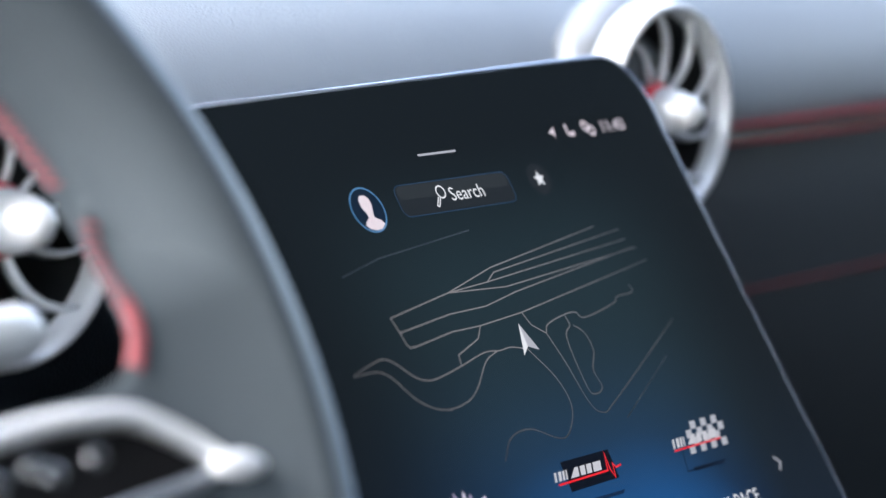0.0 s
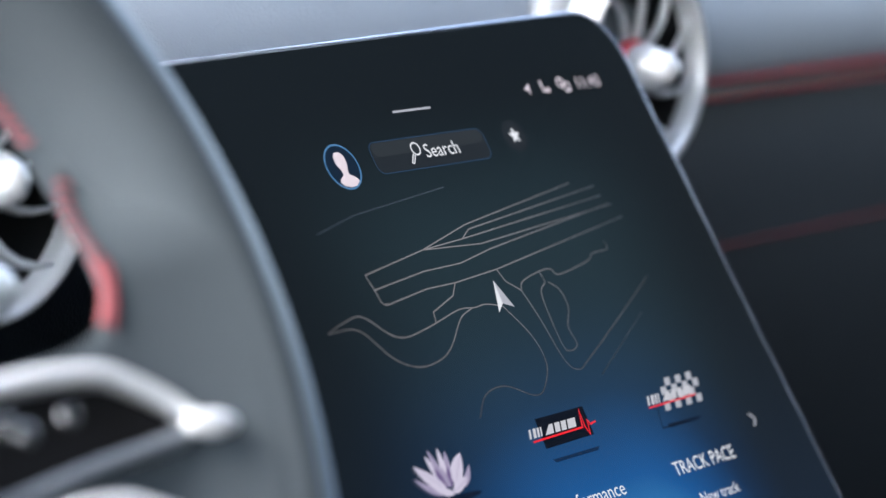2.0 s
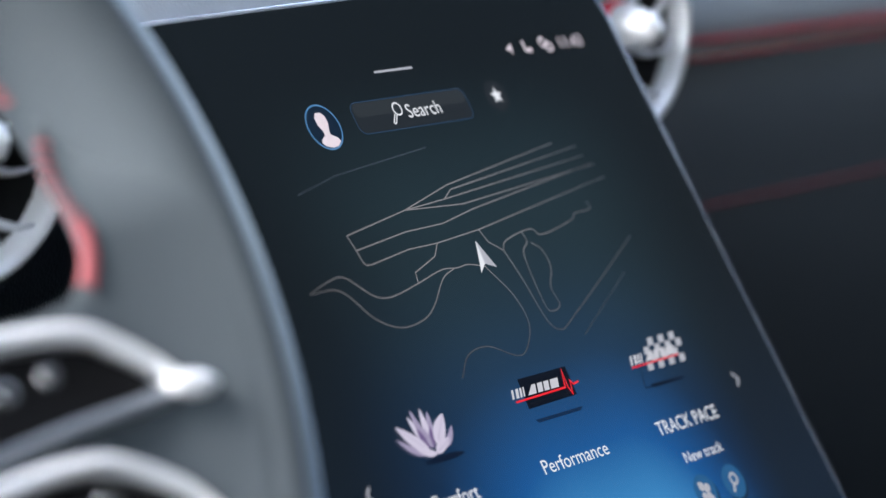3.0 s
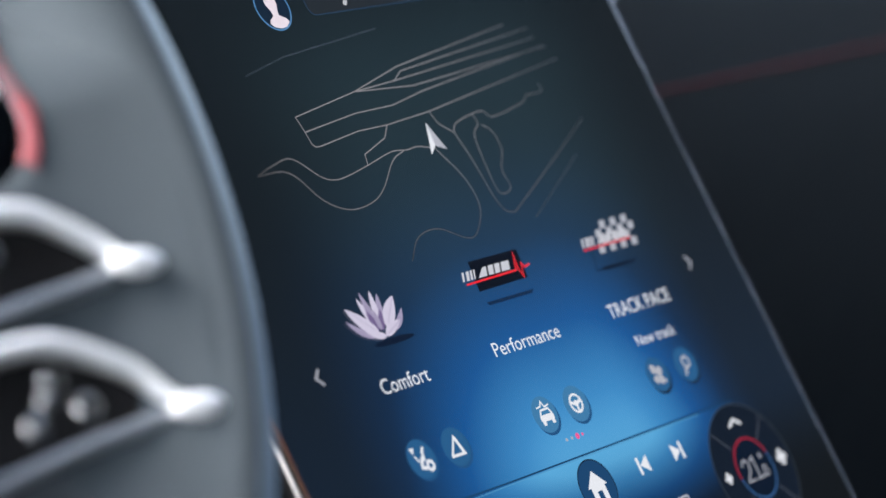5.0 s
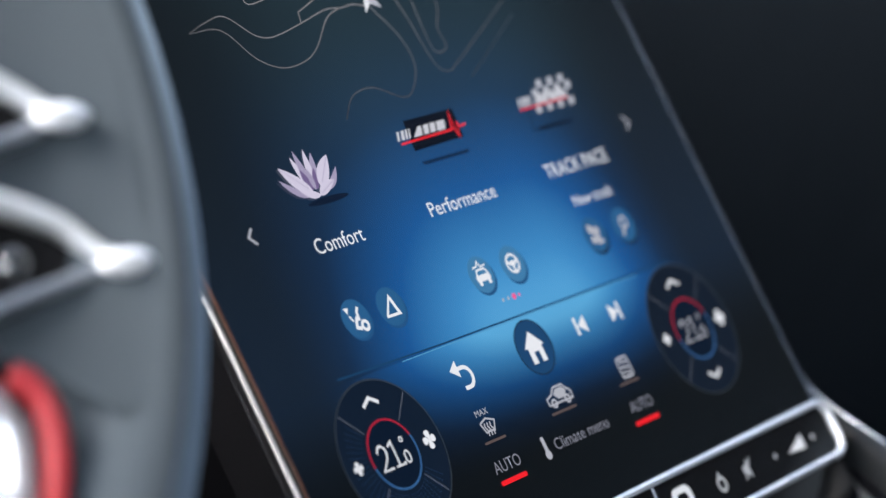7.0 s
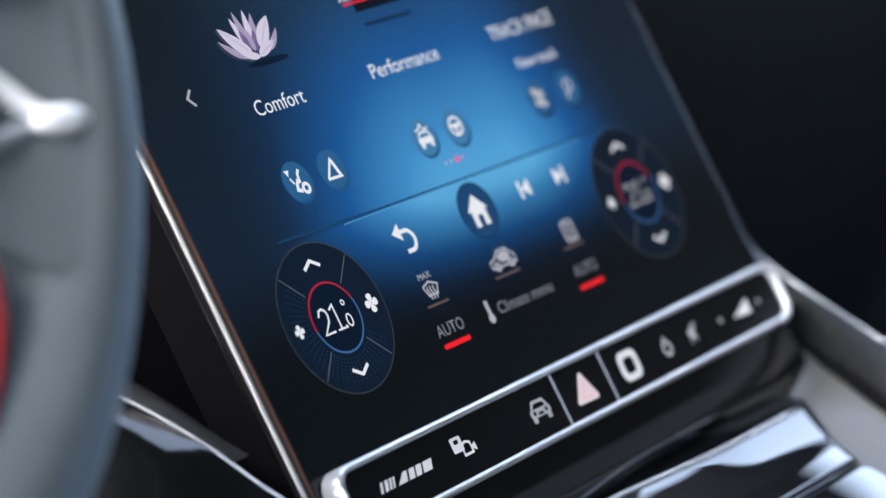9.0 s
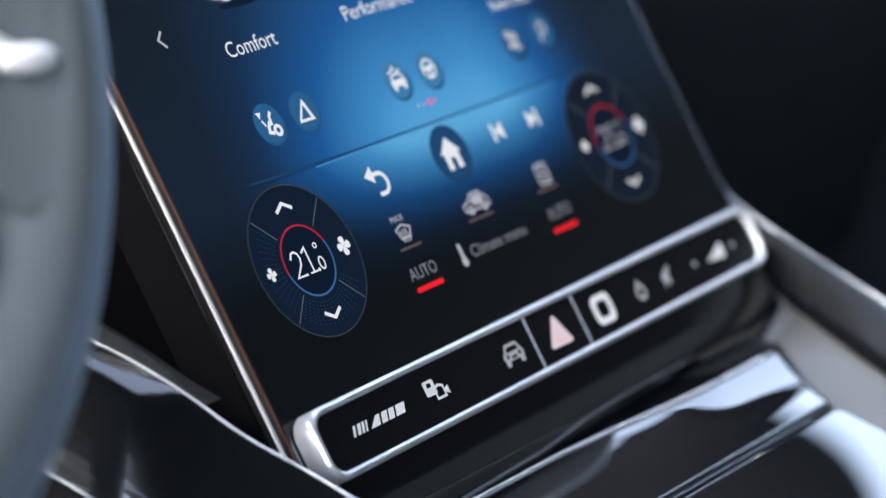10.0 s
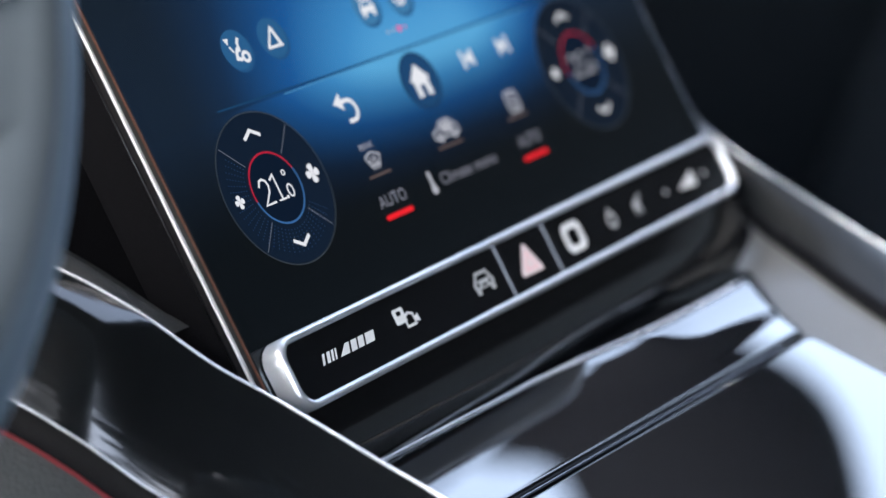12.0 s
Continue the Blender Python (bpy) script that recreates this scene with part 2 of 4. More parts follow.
def rounded(x0, z0, x1, z1, r, n=7):
    """Corner points of a rounded rectangle, anticlockwise."""
    pts = []
    for cx, cz, a0 in ((x1 - r, z1 - r, 0), (x0 + r, z1 - r, 90), (x0 + r, z0 + r, 180), (x1 - r, z0 + r, 270)):
        for k in range(n + 1):
            a = radians(a0 + 90 * k / n)
            pts.append((cx + r * math.cos(a), cz + r * math.sin(a)))
    return pts


def slab(bm, pts, y0, y1, bevel=0.0):
    """A plate with outline pts in x, z, from y0 (front) to y1 (back)."""
    front = [bm.verts.new((x, y0, z)) for x, z in pts]
    back = [bm.verts.new((x, y1, z)) for x, z in pts]
    n = len(pts)
    f = bm.faces.new(front)
    bm.faces.new(back[::-1])
    for k in range(n):
        bm.faces.new((front[k], back[k], back[(k + 1) % n], front[(k + 1) % n]))
    if bevel:
        bmesh.ops.bevel(bm, geom=list(f.edges), offset=bevel, segments=3, profile=0.5, affect="EDGES")
    return bm


def box(bm, lo, hi, bevel=0.0):
    r = bmesh.ops.create_cube(bm, size=1)
    for v in r["verts"]:
        v.co = [lo[k] + (v.co[k] + 0.5) * (hi[k] - lo[k]) for k in range(3)]
    if bevel:
        bmesh.ops.bevel(bm, geom=list({e for v in r["verts"] for e in v.link_edges}), offset=bevel, segments=3, profile=0.5, affect="EDGES")
    return bm


def grid_skin(bm, lines, closed=False, cap=False):
    """A skin through rows of points."""
    rows = [[bm.verts.new(p) for p in line] for line in lines]
    n = len(rows[0])
    for a, b in zip(rows, rows[1:]):
        for k in range(n if closed else n - 1):
            bm.faces.new((a[k], a[(k + 1) % n], b[(k + 1) % n], b[k]))
    if cap:
        bm.faces.new(rows[0])
        bm.faces.new(rows[-1][::-1])
    return bm


def smooth_line(pts, n=6):
    """A curve through points (Catmull-Rom)."""
    pts = [np.array(p, float) for p in pts]
    pts = [2 * pts[0] - pts[1], *pts, 2 * pts[-1] - pts[-2]]
    out = []
    for a, b, c, d in zip(pts, pts[1:], pts[2:], pts[3:]):
        for k in range(n):
            t = k / n
            out.append(0.5 * (2 * b + (c - a) * t + (2 * a - 5 * b + 4 * c - d) * t * t + (3 * b - a - 3 * c + d) * t ** 3))
    return [*out, pts[-2]]


def tube(bm, pts, r, n=8, taper=None):
    """A round bar along points in space."""
    pts = [Vector(p) for p in pts]
    lines = []
    for k, p in enumerate(pts):
        d = (pts[min(k + 1, len(pts) - 1)] - pts[max(k - 1, 0)]).normalized()
        u = d.orthogonal().normalized() if k == 0 else (u - d * u.dot(d)).normalized()
        w = d.cross(u)
        rr = r * (taper[k] if taper else 1)
        lines.append([p + (u * math.cos(a) + w * math.sin(a)) * rr for a in [2 * math.pi * i / n for i in range(n)]])
    return grid_skin(bm, lines, closed=True, cap=True)


def lathe(bm, profile, n=48):
    """Turns a profile of (radius, y) round the y axis."""
    return grid_skin(bm, [[(r * math.cos(2 * math.pi * k / n), y, r * math.sin(2 * math.pi * k / n)) for k in range(n)] for r, y in profile], closed=True)


# ---- the cabin that closes the place ----


def plain(name, lo, hi, material, label, kind="structure", category="wall"):
    bm = box(bmesh.new(), lo, hi)
    ob = part(name, bm, material)
    return tagged(ob, label, category, "", kind)


bm = bmesh.new()
grid_skin(bm, [[(x, y, -0.35) for x in (-400, 400)] for y in (-400, 400)])
tagged(part("ground", bm, mat("asphalt", (0.05, 0.05, 0.052), 0.9, grain=0.3, grain_size=0.01, vary=0.2)), "grey asphalt ground outside the car", "ground", "", "structure")
plain("floor", (-0.82, -1.30, 0.0), (0.98, 1.0, 0.03), CLOTH, "dark carpeted car floor", category="floor")
plain("wall_left", (-0.84, -1.30, 0.03), (-0.80, 1.0, 0.66), DARK_LEATHER, "dark leather door lining below the side window")
plain("wall_right", (0.96, -1.30, 0.03), (1.0, 1.0, 0.80), DARK_LEATHER, "dark leather door lining below the side window")
# unseen; drawn forward over the window to keep bright reflections off the display glass
plain("wall_right_blocker", (0.96, -1.30, 0.80), (1.0, -0.11, 1.22), CLOTH, "unseen dark cabin lining at the side window")
plain("wall_left_rear", (-0.84, -1.30, 0.66), (-0.80, -1.05, 1.22), CLOTH, "unseen dark cabin lining at the side window")
# unseen pillar; its outline is bent to give the dark reflection in the lids
bm = bmesh.new()
sill = smooth_line([(0.92, 0.50), (0.60, 0.78), (0.44, 0.94), (0.36, 1.015), (0.29, 0.99), (0.20, 0.99), (0.15, 1.04), (0.12, 1.12), (0.09, 1.22)], 4)
head = smooth_line([(0.92, 0.60), (0.60, 0.87), (0.46, 1.10), (0.40, 1.138), (0.345, 1.118), (0.315, 1.135), (0.28, 1.18), (0.20, 1.22), (0.12, 1.25)], 4)
grid_skin(bm, [[(0.96, *a), (0.955, *((a + b) / 2)), (0.96, *b), (1.0, *b), (1.0, *a)] for a, b in zip(sill, head)], closed=True, cap=True)
tagged(part("windscreen_pillar", bm, STACK_BLACK, smooth=True), "unseen dark windscreen pillar shaped for the lid reflection", "pillar", "", "structure")
plain("wall_rear", (-0.84, -1.34, 0.0), (1.0, -1.30, 1.22), CLOTH, "dark cabin rear wall")
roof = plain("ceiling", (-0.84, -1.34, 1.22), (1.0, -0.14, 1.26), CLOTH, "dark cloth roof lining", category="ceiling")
# added out of view: shades wheel and dash, keeps sky off the console flank
plain("unseen_shade_panel", (-0.45, -0.14, 1.22), (0.07, 0.42, 1.25), CLOTH, "unseen dark panel added over the windscreen to shade wheel and console", category="ceiling")
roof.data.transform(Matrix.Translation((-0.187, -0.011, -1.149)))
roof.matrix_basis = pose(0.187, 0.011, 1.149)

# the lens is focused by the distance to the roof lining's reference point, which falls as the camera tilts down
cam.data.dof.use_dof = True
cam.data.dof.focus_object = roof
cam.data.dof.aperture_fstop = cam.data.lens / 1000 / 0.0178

# ---- dashboard ----
dash = thing("dashboard", Matrix.Identity(4), "grey leather dashboard with red double stitching over a black lower part", "dashboard")


def dash_profile(x):
    """The padded upper part, in y and z, from its seam over the roll to the windscreen."""
    return smooth_line([(0.150, 0.742), (0.142, 0.752), (0.146, 0.775), (0.165, 0.800), (0.21, 0.822), (0.32, 0.838), (0.55, 0.845), (0.95, 0.85)], 5)


bm = bmesh.new()
grid_skin(bm, [[(x, y, z) for y, z in dash_profile(x)] for x in np.linspace(-0.80, 0.96, 30)])
part("upper_pad", bm, LEATHER, dash, "smooth grey leather pad", smooth=True)
bm = bmesh.new()
low = smooth_line([(0.150, 0.741), (0.1495, 0.734), (0.1515, 0.70), (0.165, 0.64), (0.20, 0.55), (0.26, 0.42), (0.34, 0.20), (0.36, 0.03)], 5)
grid_skin(bm, [[(x, y, z) for y, z in low] for x in np.linspace(-0.80, 0.96, 30)])
part("lower_panel", bm, DARK_LEATHER, dash, "black leather lower panel", smooth=True)
for z, y in ((0.7475, 0.1415), (0.7400, 0.1470)):
    bm = bmesh.new()
    x = 0.27
    while x < 0.90:
        tube(bm, [(x, y, z), (x + 0.0008, y - 0.0006, z + 0.0001), (x + 0.0026, y - 0.0006, z + 0.0002), (x + 0.0034, y, z + 0.0003)], 0.0008, 6)
        x += 0.0054
    part("stitching", bm, RED_THREAD, dash, "red seam thread")
bm = bmesh.new()
tube(bm, [(x, 0.1545, 0.6815) for x in np.linspace(0.24, 0.9, 12)], 0.0008, 6)
part("trim_seam", bm, SEAM_RED, dash, "thin red seam of the lower panel")


def air_vent(m):
    """A round turbine vent: barrel, ring, hub with a red accent and curved blades."""
    v = thing("air_vent", m, "round silver turbine air vent with curved blades", "air vent", "dashboard vents")
    bm = bmesh.new()
    lathe(bm, [(0.0316, 0.005), (0.0318, 0.0), (0.0328, -0.0028), (0.0342, -0.0032), (0.0352, -0.001), (0.0355, 0.003), (0.0352, 0.007), (0.0362, 0.0085)], 56)
    part("ring", bm, BRIGHT_SILVER, v, "bright silver ring", smooth=True)
    bm = bmesh.new()
    lathe(bm, [(0.0362, 0.0085), (0.0386, 0.0105), (0.0394, 0.0140), (0.0394, 0.0190), (0.0384, 0.0235), (0.0345, 0.0255), (0.0330, 0.060)], 56)
    part("barrel", bm, BARREL_SILVER, v, "brushed silver barrel", smooth=True)
    bm = bmesh.new()
    lathe(bm, [(0.0317, 0.0045), (0.0314, 0.012), (0.0300, 0.034), (0.0, 0.034)], 40)
    part("inner_wall", bm, BLACK_PLASTIC, v, smooth=True)
    bm = bmesh.new()
    lathe(bm, [(0.0, -0.0130), (0.0026, -0.0125), (0.0050, -0.0100), (0.0070, -0.0050), (0.0080, 0.0005), (0.0080, 0.005), (0.0072, 0.014)], 32)
    hub = part("hub", bm, BRIGHT_SILVER, v, "bright silver hub", smooth=True)
    bm = bmesh.new()
    lathe(bm, [(0.0080, 0.0020), (0.0090, 0.0030), (0.0090, 0.0060), (0.0078, 0.0070)], 32)
    part("accent_ring", bm, RED_PLASTIC, hub, "red accent ring", smooth=True)
    for k in range(10):
        a0 = 2 * math.pi * k / 10
        bm = bmesh.new()
        lines = []
        for i in range(7):
            s = i / 6
            r = 0.0078 + s * 0.0242
            a = a0 + 0.45 * s * s
            w = 0.0008 + 0.0009 * s
            c, q = math.cos(a), math.sin(a)
            y = 0.006 - 0.004 * s
            lines.append([(r * c - w * q, y - 0.0015, r * q + w * c), (r * c, y - 0.0025, r * q), (r * c + w * q, y + 0.002, r * q - w * c), (r * c, y + 0.001, r * q)])
        grid_skin(bm, lines, closed=True, cap=True)
        part("blade", bm, BRIGHT_SILVER, v, smooth=True)
    return v


VENT_SIZE = Matrix.Scale(1.08, 4)
vent = air_vent(pose(0.247, 0.125, 0.7582) @ VENT_SIZE)
copy_thing(vent, pose(-0.0945, 0.100, 0.7540))

# ---- touch display ----
DISPLAY = pose(0, 0, 0.6, -TILT)
display = thing("touch_display", DISPLAY, "large portrait touch display, lit with a map and blue menu", "touch screen")
GX0, GX1, GZ0, GZ1 = -0.0375, 0.1998, -0.0480, 0.2080


def glass_outline(grow=0.0, foot=0.0):
    """The glass: nearly square at the foot, rounded at the top, the top edge very slightly arched."""
    pts = []
    for x, z in rounded(GX0 - grow, GZ0 - grow, GX1 + grow, GZ1 + grow, 0.018 + grow, 10):
        if z < 0 and min(x - GX0, GX1 - x) < 0.018:       # tighter corners at the foot
            cx = GX0 - grow if x < 0.08 else GX1 + grow
            x, z = cx + 0.2 * (x - cx), (GZ0 - grow) + 0.2 * (z - GZ0 + grow)
        if z < 0:
            z -= foot
        rise = 0.0045 * (max(x - 0.05, 0) / 0.13) ** 2 * max((z - 0.15) / 0.06, 0)
        pts.append((x, z + rise))
    return pts


part("screen_glass", slab(bmesh.new(), glass_outline(), 0.0, 0.0010), PICTURE, display, "glossy black glass with the lit picture")
part("glass_bezel", slab(bmesh.new(), glass_outline(0.0003), 0.0004, 0.0010), BRONZE, display, "thin bronze-tinted glass edge")
bm = bmesh.new()
rim_line = glass_outline()
rim_line = [rim_line[-1], *rim_line[:12]]
tube(bm, [(x, 0.0006, z) for x, z in rim_line], 0.0009, 10)
part("polished_edge", bm, EDGE_LIGHT, display, "polished blue-grey glass edge", smooth=True)
part("gap", slab(bmesh.new(), glass_outline(-0.0003), 0.0010, 0.0031), BLACK_PLASTIC, display)
part("edge_frame", slab(bmesh.new(), glass_outline(0.0003, 0.020), 0.0031, 0.0040, 0.0003), FRAME_SILVER, display, "polished silver edge frame")
part("housing", slab(bmesh.new(), glass_outline(-0.0004), 0.0040, 0.0064, 0.0003), MATTE_BLACK, display, "black rear housing")
part("rear_rim", slab(bmesh.new(), glass_outline(0.0002, 0.020), 0.0064, 0.0069, 0.0002), DARK_CHROME, display, "dark metal rear rim")
part("rear_cover", slab(bmesh.new(), glass_outline(-0.004), 0.0069, 0.026, 0.004), STACK_BLACK, display, "black rear cover")

MM = 0.001
layer_step = 0.00004


def flat(name, outlines, material, layer=1, label="", parent=None, smooth=False):
    """A printed or lit mark: closed outlines in millimetres on the glass."""
    bm = bmesh.new()
    y = -layer * layer_step
    for pts in outlines:
        f = bm.faces.new([bm.verts.new((x * MM, y, z * MM)) for x, z in pts])
    bm.normal_update()
    bmesh.ops.triangulate(bm, faces=[f for f in bm.faces if len(f.verts) > 4])
    return part(name, bm, material, parent or display, label)


def disc(cx, cz, r, n=40, a0=0.0, a1=360.0, rz=None):
    return [(cx + r * math.cos(radians(a0 + (a1 - a0) * k / n)), cz + (rz or r) * math.sin(radians(a0 + (a1 - a0) * k / n))) for k in range(n if a1 - a0 == 360 else n + 1)]


def arc(cx, cz, r, w, a0, a1, n=40):
    """A curved band as a list of quads."""
    out = []
    for k in range(n):
        p, q = radians(a0 + (a1 - a0) * k / n), radians(a0 + (a1 - a0) * (k + 1) / n)
        out.append([(cx + (r + s) * math.cos(a), cz + (r + s) * math.sin(a)) for a, s in ((p, -w / 2), (p, w / 2), (q, w / 2), (q, -w / 2))])
    return out


def stroke(pts, w, bend=0):
    """A line of width w, in quads, with mitred corners."""
    pts = [np.array(p, float) for p in (smooth_line(pts, bend) if bend else pts)]
    sides = []
    for k, p in enumerate(pts):
        d1 = p - pts[k - 1] if k else pts[1] - p
        d2 = pts[k + 1] - p if k < len(pts) - 1 else d1
        d1, d2 = d1 / (np.linalg.norm(d1) + 1e-9), d2 / (np.linalg.norm(d2) + 1e-9)
        n = np.array((-d1[1] - d2[1], d1[0] + d2[0]))
        n = n / (np.linalg.norm(n) + 1e-9)
        m = min(1 / max(n @ np.array((-d1[1], d1[0])), 0.4), 1.8)
        sides.append((p + n * w / 2 * m, p - n * w / 2 * m))
    return [[a[0], a[1], b[1], b[0]] for a, b in zip(sides, sides[1:])]


def moved(outlines, dx, dz, s=1.0):
    return [[(x * s + dx, z * s + dz) for x, z in o] for o in outlines]


def glyphs(words):
    """Mesh of a word in the built-in font."""
    cu = bpy.data.curves.new("words", "FONT")
    cu.body, cu.resolution_u, cu.offset = words, 3, -0.001
    ob = bpy.data.objects.new("words", cu)
    scene.collection.objects.link(ob)
    me = bpy.data.meshes.new_from_object(ob.evaluated_get(bpy.context.evaluated_depsgraph_get()))
    bpy.data.objects.remove(ob)
    bpy.data.curves.remove(cu)
    return me


capital = glyphs("H")
CAP = max(v.co.y for v in capital.vertices)


def words(text, x0, x1, z, cap, material, layer=3):
    """Words from x0 to x1 on the base line z, with capitals of the height cap, in millimetres."""
    me = glyphs(text)
    lo, hi = min(v.co.x for v in me.vertices), max(v.co.x for v in me.vertices)
    bm = bmesh.new()
    bm.from_mesh(me)
    for v in bm.verts:
        v.co = ((x0 + (v.co.x - lo) / (hi - lo) * (x1 - x0)) * MM, -layer * layer_step, (z + v.co.y / CAP * cap) * MM)
    bpy.data.meshes.remove(me)
    return part("lettering", bm, material, display)


# the map's roads, in millimetres on the glass
ROADS = (
    ((23.9, 137.9), (53.4, 142.1), (77.5, 147.4), (137, 154.7)),
    ((53.4, 142.1), (73.2, 143.2), (150, 148.9)),
    ((73.2, 143.2), (78.1, 145.8), (148.8, 152.4)),
    ((53.4, 142.1), (80.8, 140.7), (153.6, 145.5)),
    ((25, 133.1), (49.5, 135.7), (67.4, 136), (84, 138.6), (152, 145.8)),
    ((23.9, 137.9), (25, 133.1), (25.5, 129.2), (26.6, 128.3), (28.6, 128.2), (47.2, 130.4), (60.8, 130.5), (82.2, 132), (156, 140.8)),
    ((60.8, 130.5), (57.1, 126.8), (45.4, 123.3), (44.5, 120)),
    ((82.2, 132), (83.9, 127.7), (89.1, 124.2)),
)
BENDS = (
    ((-2, 123.5), (6, 125.6), (14.6, 126.3), (22.8, 119.7), (28, 117.9), (34, 118.2), (44.5, 120), (57, 122.4), (64.3, 122), (69.7, 122.3), (76, 121)),
    ((-2, 123.5), (10.9, 122.6), (19.5, 112.9), (28.6, 108.6), (39.1, 109.2), (46.7, 112.5), (55.9, 119.7), (62.9, 122)),
    ((77, 120.8), (83.9, 110.1), (84.7, 100.7), (78.1, 93.5), (72.2, 92.5), (61.6, 97.2), (51.3, 96.2), (44, 90)),
    ((89.1, 124.2), (91.5, 114.5), (93.9, 100.1), (98.6, 96.6), (104.5, 98.5), (128, 108.5), (154.3, 120.1)),
    ((89.1, 124.2), (91.8, 126.8), (101.5, 128.7), (107.4, 128.7), (110.9, 126.5), (128, 129), (131.6, 130.9), (140.2, 131.4), (140.4, 134.1)),
    ((101.5, 128.7), (101.8, 125.1), (97.5, 121.2), (96.2, 105.4), (98.8, 102.7), (103.3, 104.3), (102.9, 110), (107.4, 115.9), (107.2, 121.7), (103.5, 124.9)),
)
for road in ROADS:
    flat("map_line", stroke(road, 0.38), LINE, 1)
for road in BENDS:
    flat("map_line", stroke(road, 0.36, 5), LINE, 1)
for road in (((11.7, 152.1), (30.6, 155.9), (76, 160)), ((108, 93.2), (142, 109))):
    flat("faint_line", stroke(road, 0.4), DIM_LINE, 1)
flat("position_arrow", [[(78.2, 128.9), (74.1, 118.9), (77.6, 121.4)]], WHITE, 3)
flat("position_arrow_side", [[(78.2, 128.9), (77.6, 121.4), (82.3, 119.6)]], SOFT_WHITE, 3)

# head of the picture
flat("grab_handle", [rounded(68.7, 185.3, 87.3, 186.0, 0.3, 3)], SOFT_WHITE, 2)
flat("profile_disc", [disc(35.7, 170.9, 7.0)], NAVY, 1)
flat("profile_ring", arc(35.7, 170.9, 7.0, 0.55, 0, 360, 48), BLUE_RING, 2)
flat("profile_mark", [[(33.3, 174.2), (34.4, 175.5), (36.6, 175.5), (38.0, 174.2), (38.1, 171.9), (37.2, 169.9), (36.9, 168.4), (39.4, 167.2), (40.2, 166.0), (38.2, 164.6), (35.6, 164.3), (33.0, 165.0), (31.8, 166.2), (32.4, 167.2), (34.4, 168.4), (34.3, 169.9), (33.2, 171.9)]], PINK_WHITE, 3)
flat("search_box", [rounded(50.4, 166.8, 106, 177, 3)], BOX_FILL, 1)
edge = rounded(50.4, 166.8, 106, 177, 3)
flat("search_box_edge", stroke([*edge, edge[0]], 0.22), mat("lit_box_edge", (0.0, 0.0, 0.01), 0.2, emit=(0.022, 0.065, 0.13)), 2)
flat("search_glint", [rounded(51.5, 172.2, 105, 176.7, 2.2)], mat("lit_box_top", (0.004, 0.004, 0.005), 0.08, emit=(0.030, 0.037, 0.043)), 2)
flat("magnifier", arc(71.2, 173.2, 1.95, 0.5, 0, 360, 28) + stroke([(69.9, 171.4), (67.8, 168.7)], 0.4) + stroke([(69.1, 171.7), (67.0, 169.0), (67.8, 168.6)], 0.4), WHITE, 4)
words("Search", 75.0, 91.4, 169.9, 4.3, WHITE, 4)
flat("favourite_disc", [disc(121.2, 172.9, 5.4)], BOX_FILL, 1)
flat("favourite_star", [[(121.2 + r * math.sin(math.pi * k / 5), 172.9 + r * math.cos(math.pi * k / 5)) for k in range(10) for r in ((2.9 if k % 2 == 0 else 1.25),)]], WHITE, 3)
flat("status_mark", [[(136.8, 187.4), (140.6, 189.6), (139.6, 185.4), (138.9, 187.2)]], PINK_WHITE, 2)
flat("status_mark", stroke([(147, 190), (147, 186.6), (150, 186.0)], 0.9) + [disc(149.6, 186.6, 0.9, 12)], PINK_WHITE, 2)
flat("status_mark", arc(157.5, 188.6, 1.5, 0.8, 0, 360, 16) + arc(160, 186.8, 1.5, 0.8, 0, 360, 16), PINK_WHITE, 2)
words("11:43", 166.5, 179.0, 185.8, 3.9, PINK_WHITE, 2)

# menu: three tiles
def petal(tip, base, width, bow):
    """A pointed petal from its base to its tip, bowed to one side."""
    tip, base = np.array(tip, float), np.array(base, float)
    along = tip - base
    side = np.array((-along[1], along[0])) / np.linalg.norm(along)
    left, right = [], []
    for k in range(1, 9):
        u = k / 9
        mid = base + along * u + side * bow * 4 * u * (1 - u)
        half = side * width / 2 * math.sin(math.pi * u ** 0.8) ** 0.8
        left.append(mid + half)
        right.append(mid - half)
    return [tuple(base), *map(tuple, left), tuple(tip), *map(tuple, right[::-1])]


flat("flower_shadow", [disc(21.5, 70.0, 9.0, 28, rz=1.0)], mat("lit_flower_shadow", (0.003, 0.003, 0.004), 0.08, emit=(0.005, 0.012, 0.030)), 1)
# tip, base, width, bow, tone; the rear ones first
PETALS = (((13.7, 84.0), (17.2, 74.0), 2.6, 0.3, PETAL), ((15.8, 85.5), (17.6, 74.2), 2.6, 0.2, PETAL_MID), ((22.7, 83.9), (18.6, 74.0), 2.8, -0.2, PETAL_MID), ((20.1, 85.3), (18.2, 74.2), 2.6, 0.0, PETAL),
          ((15.2, 80.0), (17.2, 73.6), 2.4, 0.2, PETAL_DARK), ((20.9, 79.5), (18.6, 73.4), 2.2, 0.0, PETAL_DARK), ((18.0, 79.8), (18.0, 73.4), 2.0, 0.0, PETAL_MID), ((28.5, 82.1), (20.4, 73.6), 4.6, 0.2, PETAL),
          ((6.8, 81.9), (16.6, 72.9), 4.0, 0.5, PETAL), ((29.9, 78.3), (22.0, 72.6), 2.2, -0.9, PETAL_MID), ((4.8, 78.6), (14.8, 72.0), 2.2, 0.9, PETAL_MID), ((26.8, 74.9), (18.4, 71.7), 3.0, 0.3, PETAL), ((10.5, 75.2), (18.8, 71.6), 2.4, 0.6, PETAL))
